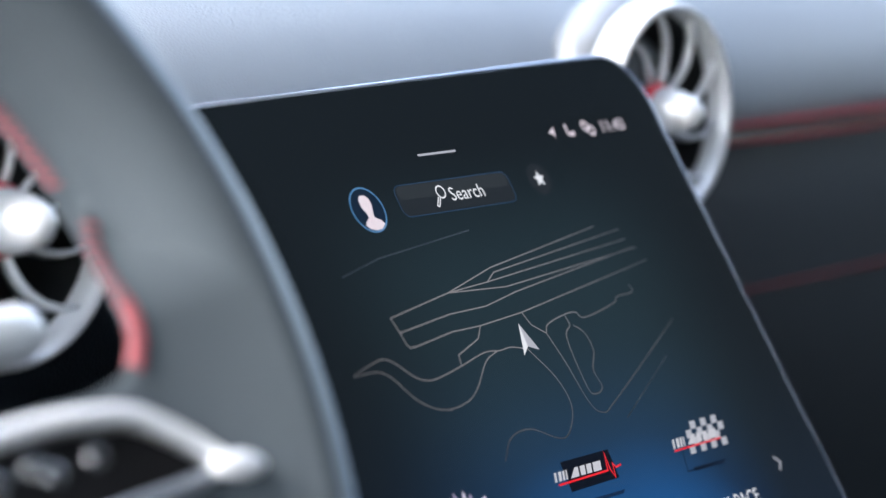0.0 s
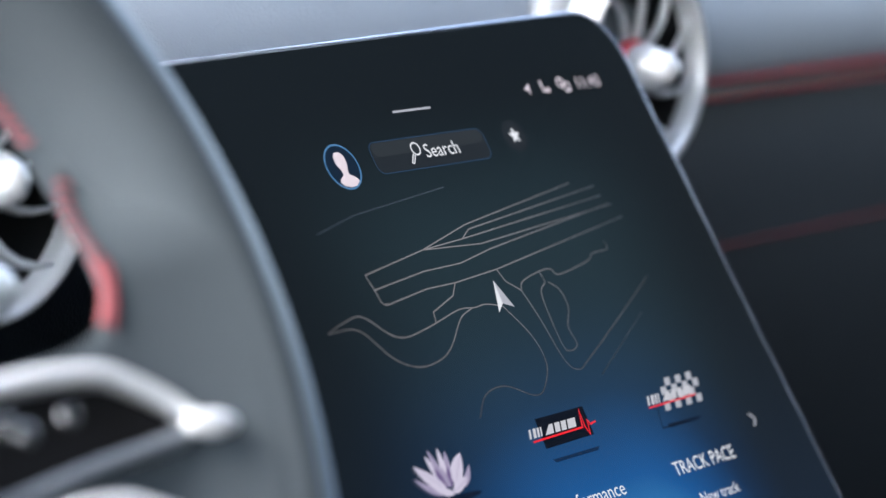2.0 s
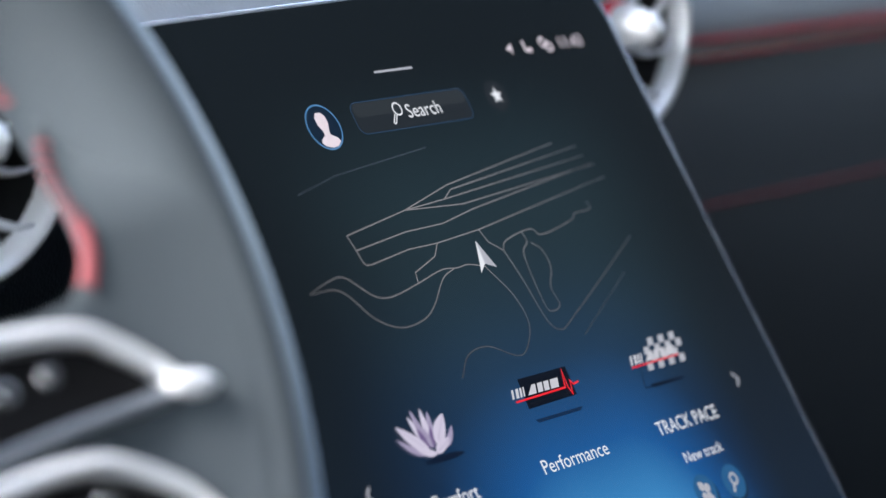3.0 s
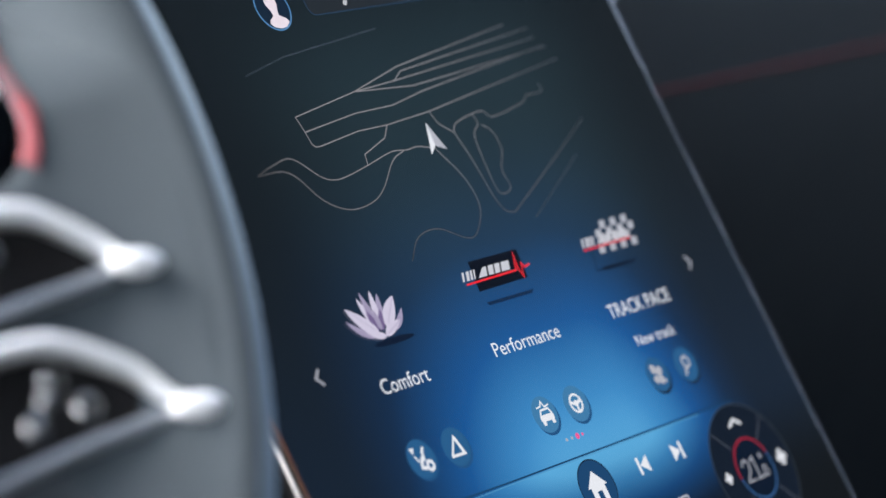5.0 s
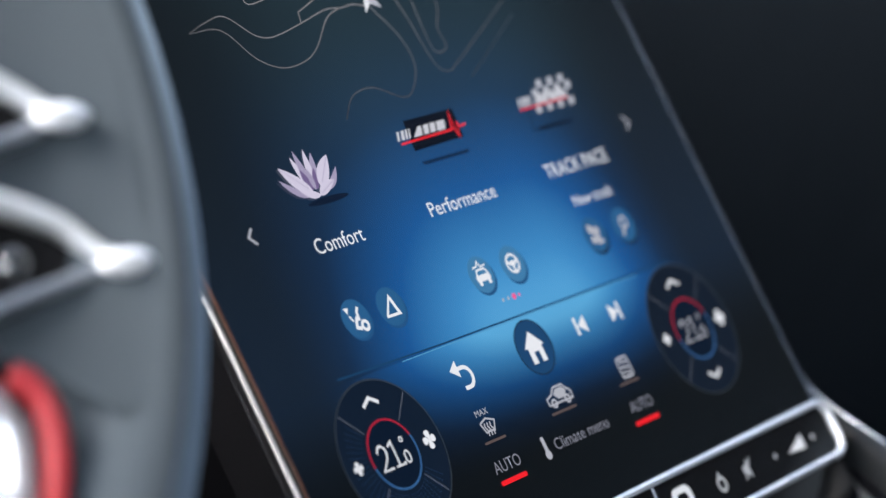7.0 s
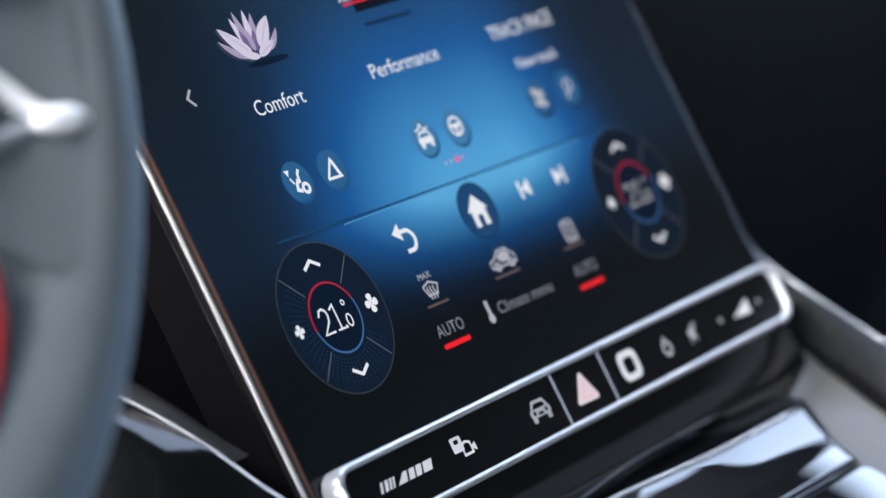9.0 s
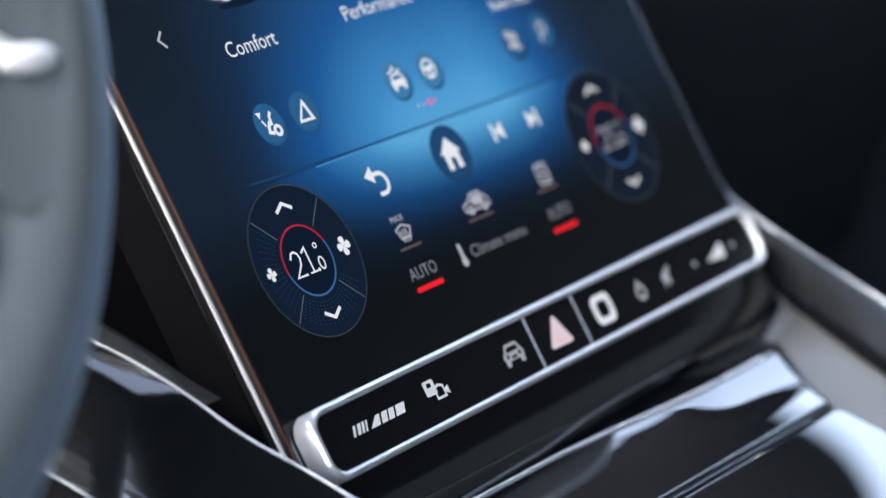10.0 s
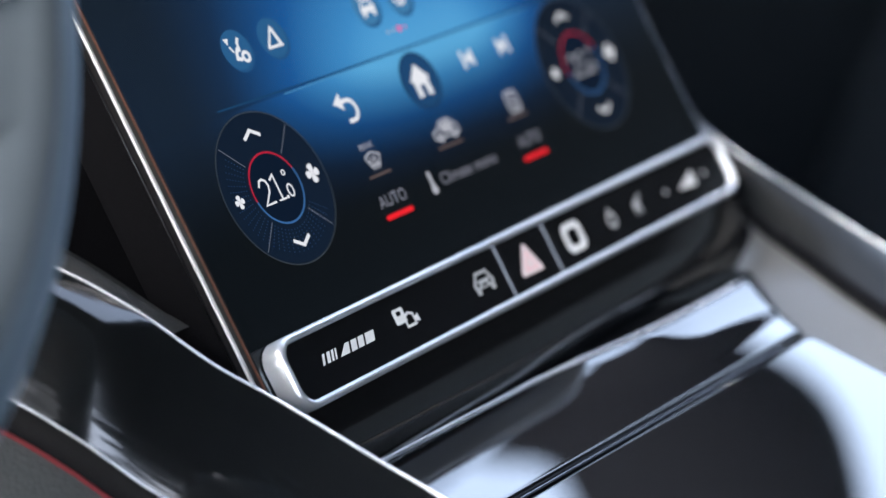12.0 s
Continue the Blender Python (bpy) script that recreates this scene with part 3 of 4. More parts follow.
for k, (tip, base, width, bow, m) in enumerate(PETALS):
    flat("petal", [petal(tip, base, width, bow)], m, 3 + k)
    if width > 2.9:
        a, b = np.array(tip), np.array(base)
        flat("petal_vein", stroke([tuple(b + (a - b) * 0.15), tuple(b + (a - b) * 0.92)], 0.22), PETAL_MID, 3.5 + k)


def maker_marks(x, z, s):
    """Slanted bars and plain blocks in place of the emblem."""
    bars = [[(0, 0), (1.0, 0), (2.2, 4), (1.2, 4)], [(2.0, 0), (3.4, 0), (4.6, 4), (3.2, 4)], [(4.0, 0), (5.0, 0), (6.2, 4), (5.2, 4)], [(5.6, 0), (6.3, 0), (7.5, 4), (6.8, 4)]]
    blocks = [[(7.8, 0), (12.0, 0), (13.2, 4), (11.4, 4)], [(12.9, 0), (15.4, 0), (16.6, 4), (14.1, 4)], [(16.1, 0), (18.6, 0), (19.8, 4), (17.3, 4)], [(19.4, 0), (23.4, 0), (24.6, 4), (20.6, 4)]]
    return moved([[(px, pz * 0.70) for px, pz in o] for o in bars + blocks], x, z, s)


flat("tile_panel", [[(67.3, 85.6), (91.6, 85.6), (91.0, 76.6), (66.4, 76.3)]], SHADOW, 2)
flat("tile_shadow", [[(67, 72.8), (91, 72.8), (89.5, 71.7), (68, 71.7)]], mat("lit_tile_shadow", (0.003, 0.003, 0.004), 0.08, emit=(0.007, 0.026, 0.072)), 2)
for block in maker_marks(61, 80.2, 1.0):
    flat("emblem_block", [block], EMBLEM, 5)
flat("tile_pulse", stroke([(62, 79.2), (87.0, 79.5), (89.0, 85.0), (88.3, 79.6), (89.2, 77.0), (90.6, 81.2), (91.4, 79.8), (94.4, 80.2)], 0.6), RED_LIT, 6)
checks = [[(130.5 + 3.0 * i + 0.9 * j, 77.2 + 2.5 * j), (133.5 + 3.0 * i + 0.9 * j, 77.2 + 2.5 * j), (134.4 + 3.0 * i + 0.9 * j, 79.7 + 2.5 * j), (131.4 + 3.0 * i + 0.9 * j, 79.7 + 2.5 * j)] for i in range(7) for j in range(4) if (i + j) % 2 == 0]
for check in checks:
    flat("flag_check", [check], SOFT_WHITE, 2)
for block in maker_marks(123.0, 80.2, 1.04):
    flat("emblem_block", [block], EMBLEM, 4)
flat("flag_pulse", stroke([(122.8, 79.5), (149, 79.7)], 0.5), RED_LIT, 5)
flat("flag_stand", stroke([(127, 79), (125, 72.4), (140, 72.4)], 0.35), SHADOW, 1)
flat("flag_shadow", [[(128, 73.2), (147, 73.0), (145, 71.8), (129, 71.9)]], mat("lit_flag_shadow", (0.003, 0.003, 0.004), 0.08, emit=(0.005, 0.014, 0.034)), 1)
words("Comfort", 7.2, 28.6, 56.4, 4.3, WHITE)
words("Performance", 60.2, 93.2, 56.9, 4.2, WHITE)
words("TRACK PACE", 120.6, 154.6, 57.2, 4.3, WHITE)
words("New track", 127.2, 148.6, 46.9, 3.3, WHITE)
flat("chevron_left", stroke([(-13.4, 68.4), (-15.7, 66.2), (-13.5, 63.8)], 0.75), SOFT_WHITE, 2)
flat("chevron_right", stroke([(171.6, 69.2), (174, 67.0), (172, 64.6)], 0.75), SOFT_WHITE, 2)
for x in (10.0, 25.8, 69.3, 85.3, 129.8, 146.0):
    flat("tile_button_shadow", [disc(x + 0.5, 36.2, 5.7)], NAVY if x > 120 else BUTTON_SHADE, 1)
    flat("tile_button", [disc(x, 37.0, 5.6)], BUTTON_LIGHT if 60 < x < 100 else BUTTON_BLUE, 2)
flat("seat_icon", stroke([(12.3, 39.9), (11.2, 38.6), (10.9, 36.2)], 0.9) + stroke([(10.6, 37.4), (9.4, 36.0), (8.9, 34.6), (10.6, 34.0)], 1.1) + [[(6.4, 40.6), (8.5, 40.4), (7.4, 38.6)]] + stroke([(7.6, 38.2), (8.6, 36.4)], 0.6) + arc(12.4, 34.5, 1.25, 1.0, 0, 360, 16), WHITE, 4)
flat("triangle_icon", stroke([(22.7, 34.7), (26.5, 39.8), (28.4, 34.5), (22.4, 34.6)], 0.8) + stroke([(26.6, 39.4), (28.0, 35.0)], 1.1), WHITE, 4)
flat("car_icon", [rounded(66.4, 35.0, 73.0, 37.0, 0.8, 3), rounded(66.8, 33.9, 68.2, 35.2, 0.2, 2), rounded(71.2, 33.9, 72.6, 35.2, 0.2, 2)] + stroke([(67.0, 36.8), (67.9, 38.5), (71.6, 38.5), (72.6, 36.8)], 0.6) + stroke([(66.6, 39.4), (68.6, 39.6), (69.6, 41.0), (70.4, 39.2), (72.6, 39.5)], 0.5), WHITE, 4)
flat("drive_icon", arc(85.3, 37.1, 2.7, 0.75, 0, 360, 26) + stroke([(82.8, 37.8), (84.6, 37.0)], 0.9) + stroke([(87.8, 37.8), (86.0, 37.0)], 0.9) + stroke([(85.3, 37), (85.3, 34.6)], 0.9) + [disc(85.3, 37.1, 1.0, 14)], WHITE, 4)
flat("fan_icon", [disc(128.6, 38.8, 1.5, 14), disc(131.3, 38.0, 1.4, 14), disc(130.6, 35.2, 1.5, 14), disc(128.2, 35.6, 1.3, 14)] + stroke([(127.4, 40.2), (132.6, 34.0)], 1.0), SOFT_WHITE, 4)
flat("search_icon", arc(146.4, 37.8, 1.7, 0.9, 0, 360, 20) + stroke([(145.4, 36.2), (144, 33.8)], 1.1), SOFT_WHITE, 4)
for x, r, m in ((73.5, 0.5, SOFT_WHITE), (76.1, 0.5, SOFT_WHITE), (79.0, 0.95, PINK), (81.6, 0.5, PINK)):
    flat("page_dot", [disc(x, 28.1, r, 16)], m, 3)

# lower bar of the picture
flat("bar_glint", stroke([(20, 21.9), (40, 21.9), (110, 21.6), (140, 21.4)], 0.25), mat("lit_glint", (0.0, 0.0, 0.0), 0.1, emit=(0.10, 0.33, 0.56)), 1)
flat("bar_edge", stroke([(-8, 23.4), (40, 22.6), (110, 22.2), (160, 21.8)], 0.5), mat("lit_edge", (0.0, 0.0, 0.0), 0.1, emit=(0.012, 0.055, 0.13)), 1)
flat("home_disc", [disc(77.2, 12.5, 8.3)], mat("lit_home", (0.0, 0.0, 0.0), 0.08, emit=(0.014, 0.062, 0.155)), 2)
flat("home_ring", arc(77.2, 12.5, 8.3, 0.4, 0, 360, 48), NAVY, 3)
flat("home_icon", [[(72.4, 12.6), (77.2, 17.4), (82, 12.6), (80.6, 12.6), (80.6, 7.8), (78.4, 7.8), (78.4, 11.2), (76, 11.2), (76, 7.8), (73.8, 7.8), (73.8, 12.6)]], WHITE, 4)
flat("back_icon", arc(42.4, 11.8, 2.9, 1.2, -90, 90, 18) + stroke([(40.2, 8.9), (42.5, 8.9)], 1.2) + stroke([(39.6, 14.7), (42.5, 14.7)], 1.2) + [[(40.4, 17.2), (40.4, 12.2), (36.6, 14.7)]], WHITE, 3)
flat("previous_icon", [[(105.2, 16.2), (105.2, 10.8), (101.0, 13.5)], rounded(99.6, 10.8, 100.8, 16.2, 0.2, 2)], WHITE, 3)
flat("next_icon", [[(118.6, 16.2), (118.6, 10.8), (122.8, 13.5)], rounded(123.0, 10.8, 124.2, 16.2, 0.2, 2)], WHITE, 3)
flat("defrost_icon", stroke([(38.8, -1.6), (42.0, -0.6), (45.4, -1.8), (43.8, -4.6), (41.9, -4.2), (40.0, -4.5), (38.8, -1.6)], 0.55) + [f for x in (40.6, 41.9, 43.2) for f in stroke([(x, -1.8), (x - 0.35, -2.9), (x + 0.3, -4.0), (x, -5.6)], 0.5)], SOFT_WHITE, 3)
words("MAX", 38.6, 44.4, 0.4, 1.8, SOFT_WHITE)
flat("air_icon", stroke([(71.6, -4.6), (71.6, -2.6), (74.2, -1.9), (76.4, 0.0), (80.6, 0.0), (82.6, -1.8), (83.6, -2.4), (83.6, -4.6), (71.6, -4.6)], 0.6) + arc(74.2, -4.4, 1.1, 0.7, 0, 360, 16) + arc(81.0, -4.4, 1.1, 0.7, 0, 360, 16) + [[(75.2, -2.0), (77.0, -0.6), (80.2, -0.6), (81.8, -2.0), (80.0, -3.6), (77.0, -3.6)]], SOFT_WHITE, 3)
flat("rear_icon", stroke([*rounded(110.6, -5.6, 116.2, 0.4, 0.8, 3), (116.2, -0.4)], 0.7), SOFT_WHITE, 3)
flat("rear_icon_lines", [f for z in (-0.9, -2.6, -4.3) for f in stroke([(111.4, z), (112.6, z + 0.35), (114.0, z - 0.35), (115.4, z)], 0.6)], SOFT_WHITE, 4)
for a, b in ((37, 47.2), (70.8, 83.4), (107.2, 117.8)):
    flat("underline", [rounded(a, -7.5, b, -6.8, 0.3, 2)], BROWN_LIT, 2)
words("AUTO", 35.8, 48.4, -16.0, 3.4, TEXT_GREY)
words("AUTO", 106.6, 118.8, -16.0, 3.4, TEXT_GREY)
flat("red_underline", [rounded(36.0, -19.5, 48.6, -18.1, 0.6, 3)], RED_LIT, 3)
flat("red_underline", [rounded(106.0, -20.0, 118.8, -18.6, 0.6, 3)], RED_LIT, 3)
flat("thermometer", [rounded(60.5, -16.4, 62.0, -11.4, 0.7, 4), disc(61.2, -16.8, 1.4, 16)], SOFT_WHITE, 3)
words("Climate menu", 65.6, 93.6, -16.6, 3.3, TEXT_GREY)


def dial(cx, dim):
    """A round temperature dial with its ring, four fields and marks."""
    face = flat("temperature_dial", [disc(cx, 0, 21, 64)], NAVY_DARK if dim else NAVY_DEEP, 2)
    rim = flat("dial_edge", arc(cx, 0, 21, 0.35, 0, 360, 64), DIM, 3)
    flat("dial_shade", [disc(cx, 0, 9.6, 48)], mat("lit_dial_shade", (0, 0, 0), 0.08, emit=(0.0042, 0.0105, 0.025)), 4)
    flat("dial_arc_warm", arc(cx, 0, 9.7, 0.55, 20, 190, 40), RED_ARC, 5)
    flat("dial_arc_cool", arc(cx, 0, 9.7, 0.55, 190, 380, 40), BLUE_ARC, 5)
    for a in (45, 135, 225, 315):
        c, s = math.cos(radians(a)), math.sin(radians(a))
        flat("dial_tick", stroke([(cx + 11 * c, 11 * s), (cx + 20.4 * c, 20.4 * s)], 0.22), GREY_LIT, 4)
    tone = SOFT_WHITE if dim else WHITE
    if not dim:
        flat("dial_dots", [disc(cx + r * math.cos(radians(a)), r * math.sin(radians(a)), 0.19, 6) for r in (11.6, 12.6, 13.6, 14.6, 15.6, 16.6, 17.6) for a in np.arange(140, 330, 6)], DOT_BLUE, 3.2)
    flat("dial_chevron", stroke([(cx - 3.4, 14.2), (cx, 16.2), (cx + 3.4, 14.2)], 1.0), WHITE, 5)
    flat("dial_chevron", stroke([(cx - 3.4, -14.2), (cx, -16.2), (cx + 3.4, -14.2)], 1.0), WHITE, 5)
    for x, r in ((cx - 15.8, 1.4), (cx + 15.8, 2.0)):
        for k in range(4):
            blade = [(0.1, 0.0), (0.45, 0.55), (0.5, 1.05), (0.2, 1.35), (-0.35, 1.3), (-0.62, 0.95), (-0.4, 0.45)]
            c, q = math.cos(math.pi * k / 2), math.sin(math.pi * k / 2)
            flat("fan_blade", [[(x + r * (u * c - w * q), r * (u * q + w * c)) for u, w in blade]], WHITE, 5)
    flat("digit", stroke([(cx - 6.6, 1.6), (cx - 5.6, 3.1), (cx - 4.4, 3.4), (cx - 3.2, 2.6), (cx - 2.9, 1.2), (cx - 3.5, -0.4), (cx - 6.7, -3.4), (cx - 2.5, -3.4)], 0.62), tone, 6)
    flat("digit", stroke([(cx - 1.6, 2.4), (cx + 0.3, 3.5), (cx + 0.3, -3.5)], 0.62) + stroke([(cx - 1.3, -3.4), (cx + 1.9, -3.4)], 0.5), tone, 6)
    flat("digit", [disc(cx + 2.5, -3.3, 0.5, 10)] + [[(cx + 4.6 + 1.3 * u, -1.9 + 1.9 * w), (cx + 4.6 + 0.8 * u, -1.9 + 1.4 * w), (cx + 4.6 + 0.8 * u2, -1.9 + 1.4 * w2), (cx + 4.6 + 1.3 * u2, -1.9 + 1.9 * w2)] for u, w, u2, w2 in [(math.cos(k * 0.3491), math.sin(k * 0.3491), math.cos(k * 0.3491 + 0.3491), math.sin(k * 0.3491 + 0.3491)) for k in range(18)]], tone, 6)
    flat("degree_ring", arc(cx + 4.8, 3.0, 0.65, 0.4, 0, 360, 14), tone, 6)


dial(0.0, False)
dial(155.6, True)

# ---- control bar under the display ----
control_bar = thing("control_bar", DISPLAY, "slim black touch control bar in a silver frame under the display", "control panel")
BX0, BX1, BZ0, BZ1 = -0.0360, 0.1958, -0.0548, -0.0352


def frame_ring(bm, outer, inner, y_front, y_back, y_in):
    """A rounded frame between two outlines."""
    n = len(outer)
    mid = [((a[0] + b[0]) / 2, (a[1] + b[1]) / 2) for a, b in zip(outer, inner)]
    lines = []
    for pts, y in ((outer, y_back), (outer, y_front + 0.0012), ([(a[0] * 0.7 + b[0] * 0.3, a[1] * 0.7 + b[1] * 0.3) for a, b in zip(outer, inner)], y_front + 0.0002), (mid, y_front), ([(a[0] * 0.2 + b[0] * 0.8, a[1] * 0.2 + b[1] * 0.8) for a, b in zip(outer, inner)], y_front + 0.0003), (inner, y_front + 0.001), (inner, y_in)):
        lines.append([(x, y, z) for x, z in pts])
    return grid_skin(bm, lines, closed=True)


outer, inner = rounded(BX0, BZ0, BX1, BZ1, 0.0062, 8), rounded(BX0 + 0.0024, BZ0 + 0.0022, BX1 - 0.0024, BZ1 - 0.0022, 0.0042, 8)
part("bar_frame", frame_ring(bmesh.new(), outer, inner, -0.0072, -0.0005, -0.0050), SATIN, control_bar, "satin silver frame", smooth=True)
touch_panel = part("touch_panel", slab(bmesh.new(), [(x, z) for x, z in rounded(BX0 + 0.0020, BZ0 + 0.0018, BX1 - 0.0020, BZ1 - 0.0018, 0.0045, 8)], -0.0056, -0.0010), GLOSS_BLACK, control_bar, "glossy black touch panel")


def mark(name, outlines, material=PRINT, layer=1, label=""):
    ob = flat(name, outlines, material, layer, label, touch_panel)
    for v in ob.data.vertices:
        v.co.y -= 0.0056
    return ob


for block in maker_marks(-21.0, -46.0, 0.98):
    mark("emblem_block", [block])
sheet_out, sheet_hole = rounded(12.8, -45.4, 17.6, -41.2, 0.5, 3), rounded(14.2, -43.2, 16.2, -42.0, 0.3, 3)
mark("camera_icon", [[sheet_out[k], sheet_out[(k + 1) % 16], sheet_hole[(k + 1) % 16], sheet_hole[k]] for k in range(16)] + stroke([(17.4, -43.8), (18.8, -43.4), (20.6, -44.0), (20.6, -46.8), (16.8, -46.8), (16.8, -44.6)], 0.7) + [[(20.9, -45.0), (22.6, -44.4), (22.6, -46.8), (20.9, -46.0)]])
mark("car_mark", stroke([(51.2, -44.4), (52.6, -42.3), (57.6, -42.4), (58.8, -44.6)], 0.9) + [rounded(50.0, -46.6, 59.8, -44.2, 0.9, 3), rounded(50.3, -48.0, 52.2, -46.4, 0.3, 2), rounded(57.4, -48.0, 59.3, -46.4, 0.3, 2)], PRINT_SOFT)
mark("car_mark_lamp", [disc(52.0, -45.3, 0.7, 12), disc(57.8, -45.3, 0.7, 12), rounded(53.6, -46.2, 56.2, -45.4, 0.2, 2)], SHADOW, 2)
mark("hazard_triangle", [[(73.0, -49.0), (82.8, -49.2), (83.4, -48.4), (79.2, -40.6), (78.0, -40.6), (72.4, -48.2)]], PINK_WHITE)
# the pink print has a weak glow added as well
mark("hazard_inner", stroke([(75.4, -47.6), (81.2, -47.8), (78.5, -43.0), (75.3, -47.7)], 0.35), mat("glowing_print_pink", (0.5, 0.2, 0.2), 0.4, emit=(0.42, 0.16, 0.18)), 2)
o, i = rounded(98.0, -49.4, 108.2, -40.6, 2.6, 6), rounded(100.4, -47.4, 105.8, -42.6, 1.4, 6)
mark("home_mark", [[o[k], o[(k + 1) % len(o)], i[(k + 1) % len(o)], i[k]] for k in range(len(o))])
mark("drop_mark", arc(124.3, -45.6, 2.0, 1.1, 0, 360, 20) + [[(123.4, -43.6), (125.2, -43.6), (124.3, -41.4)]], PRINT_SOFT)
mark("mute_mark", [[(137.6, -46.2), (139.2, -46.2), (141.2, -48.0), (141.2, -41.8), (139.2, -43.8), (137.6, -43.8)]] + stroke([(137.4, -47.8), (143.2, -42.0)], 0.6), PRINT_SOFT)
mark("volume_dot", [disc(156.7, -45.4, 0.9, 14)], PRINT_SOFT)
mark("volume_wedge", [[(164.2, -46.6), (174.6, -47.4), (174.6, -42.6)]])
mark("volume_dot", [disc(180.6, -45.2, 0.9, 14)], PRINT_SOFT)
for x in (66.0, 91.2):
    bm = bmesh.new()
    box(bm, ((x - 0.35) * MM, -0.0060, -0.0526), ((x + 0.35) * MM, -0.0054, -0.0374), 0.0001)
    part("divider", bm, DARK_CHROME, control_bar, "thin metal divider")

# ---- centre console ----
CX, CY = Vector((0.9995, -0.0320, 0.0)).normalized(), Vector((0.0317, 0.9898, 0.1392)).normalized()
CZ = CX.cross(CY)
CONSOLE = Matrix.Translation((0.078, -0.0406, 0.5363)) @ Matrix((CX, CY, CZ)).transposed().to_4x4()
console = thing("centre_console", CONSOLE, "glossy black centre console with two lids and silver edges", "console")
back = CONSOLE.inverted()


def on_display(x, z, y=0.0):
    return DISPLAY @ Vector((x, y, z))


# the black fascia from the control bar down to the first lid
bm = bmesh.new()
rows = []
for s in np.linspace(0, 1, 24):
    x = -0.0370 + s * 0.2385
    top, low_end = back @ on_display(x, -0.0475, 0.0012), back @ on_display(x, -0.0735 - 0.021 * (x + 0.0085), 0.0010)
    rows.append([top, top.lerp(low_end, 0.5), low_end, low_end + Vector((0, 0.002, -0.004)), low_end + Vector((0, 0.004, -0.010))])
grid_skin(bm, rows)
part("fascia", bm, GLOSS_BLACK, console, "piano black fascia under the control bar", smooth=True)


def lid(pts):
    """A flat lid with softly rounded upper edges."""
    bm = bmesh.new()
    top = [bm.verts.new((x, y, 0)) for x, y in pts]
    bottom = [bm.verts.new((x, y, -0.006)) for x, y in pts]
    f = bm.faces.new(top)
    for k in range(len(pts)):
        bm.faces.new((top[k], bottom[k], bottom[(k + 1) % len(pts)], top[(k + 1) % len(pts)]))
    bmesh.ops.bevel(bm, geom=list(f.edges), offset=0.0013, segments=4, profile=0.5, affect="EDGES")
    return bm


def strip_lift(x):
    """How far the front strip's far edge is lifted: not at all at the driver's end, fully at the other."""
    k = min(max((x + 0.022) / 0.076, 0), 1)
    return k * k * (3 - 2 * k)


def far_edge(x):
    k = strip_lift(x)
    return -0.0010 - 0.0068 * k, 0.0028 * k


def scooped_strip(x0, x1, x1_far, y0):
    """The front strip: flat in front, rising softly towards the fascia, with rounded ends."""
    bm = bmesh.new()
    columns = []
    for k in range(99):
        s = min(k / 96, 1)
        drop = {97: 0.0006, 98: 0.006}.get(k, 0.0)
        y1, rise = far_edge(x0 + (x1_far - x0) * s)
        profile = [(y0, -0.006), (y0, -0.0013), (y0 + 0.0002, -0.0007), (y0 + 0.0006, -0.0002), (y0 + 0.0013, 0.0)]
        profile += [(y0 + 0.0013 + (y1 - y0 - 0.0013) * j / 40, rise * max(j / 40 - 0.25, 0) ** 2 / 0.5625) for j in range(1, 41)]
        profile += [(y1 + 0.0004, rise - 0.0004), (y1 + 0.0005, rise - 0.007)]
        columns.append([(x0 + (x1 + (x1_far - x1) * (y - y0) / (y1 - y0) - x0) * s + (0.0006 if k > 96 else 0), y, z - drop) for y, z in profile])
    return grid_skin(bm, columns)


part("front_lid", scooped_strip(-0.128, 0.0745, 0.0900, -0.0345), GLOSS_BLACK, console, "piano black front strip", smooth=True)
part("storage_lid", lid([(-0.128, -0.300), (0.030, -0.300), (0.052, -0.150), (0.0655, -0.067), (0.0735, -0.0400), (0.0715, -0.0372), (-0.128, -0.0372)]), GLOSS_BLACK, console, "piano black storage lid")
LACQUER = mat("grey_lacquer", (0.085, 0.086, 0.084), 0.24, spec=0.35, vary=0.25)
RAIL_R = [(0.224, 0.06, 0.598), (0.216, 0.02, 0.583), (0.212, -0.0108, 0.5695), (0.212, -0.0229, 0.5628), (0.212, -0.0429, 0.5537), (0.212, -0.0756, 0.5401), (0.212, -0.11, 0.526), (0.212, -0.20, 0.490), (0.212, -0.30, 0.45)]
edge_in = smooth_line([(0.120, 0.040, 0.006), (0.106, 0.006, -0.002), (0.1045, -0.001, -0.002), (0.0755, -0.0345, -0.002), (0.067, -0.067, -0.002), (0.053, -0.150, -0.002), (0.031, -0.300, -0.002)], 6)
groove = smooth_line([(0.138, 0.040, 0.012), (0.127, 0.008, 0.004), (0.122, -0.003, 0.003), (0.097, -0.0495, 0.003), (0.086, -0.080, 0.003), (0.072, -0.155, 0.003), (0.05, -0.300, 0.003)], 6)
outer_edge = [tuple(back @ Vector(p)) for p in smooth_line([RAIL_R[0], RAIL_R[1], RAIL_R[3], RAIL_R[5], RAIL_R[6], RAIL_R[7], RAIL_R[8]], 6)]
bm = bmesh.new()
grid_skin(bm, [[a, (a + g) / 2 + np.array((0, 0, -0.0004)), g] for a, g in zip(edge_in, groove)])
part("lower_side_panel", bm, LACQUER, console, "grey lacquered side panel", smooth=True)
bm = bmesh.new()
grid_skin(bm, [[g, g * 0.6 + np.array(o) * 0.4 + np.array((0, 0, 0.0034)), g * 0.25 + np.array(o) * 0.75 + np.array((0, 0, 0.0042)), np.array(o)] for g, o in zip(groove, outer_edge)])
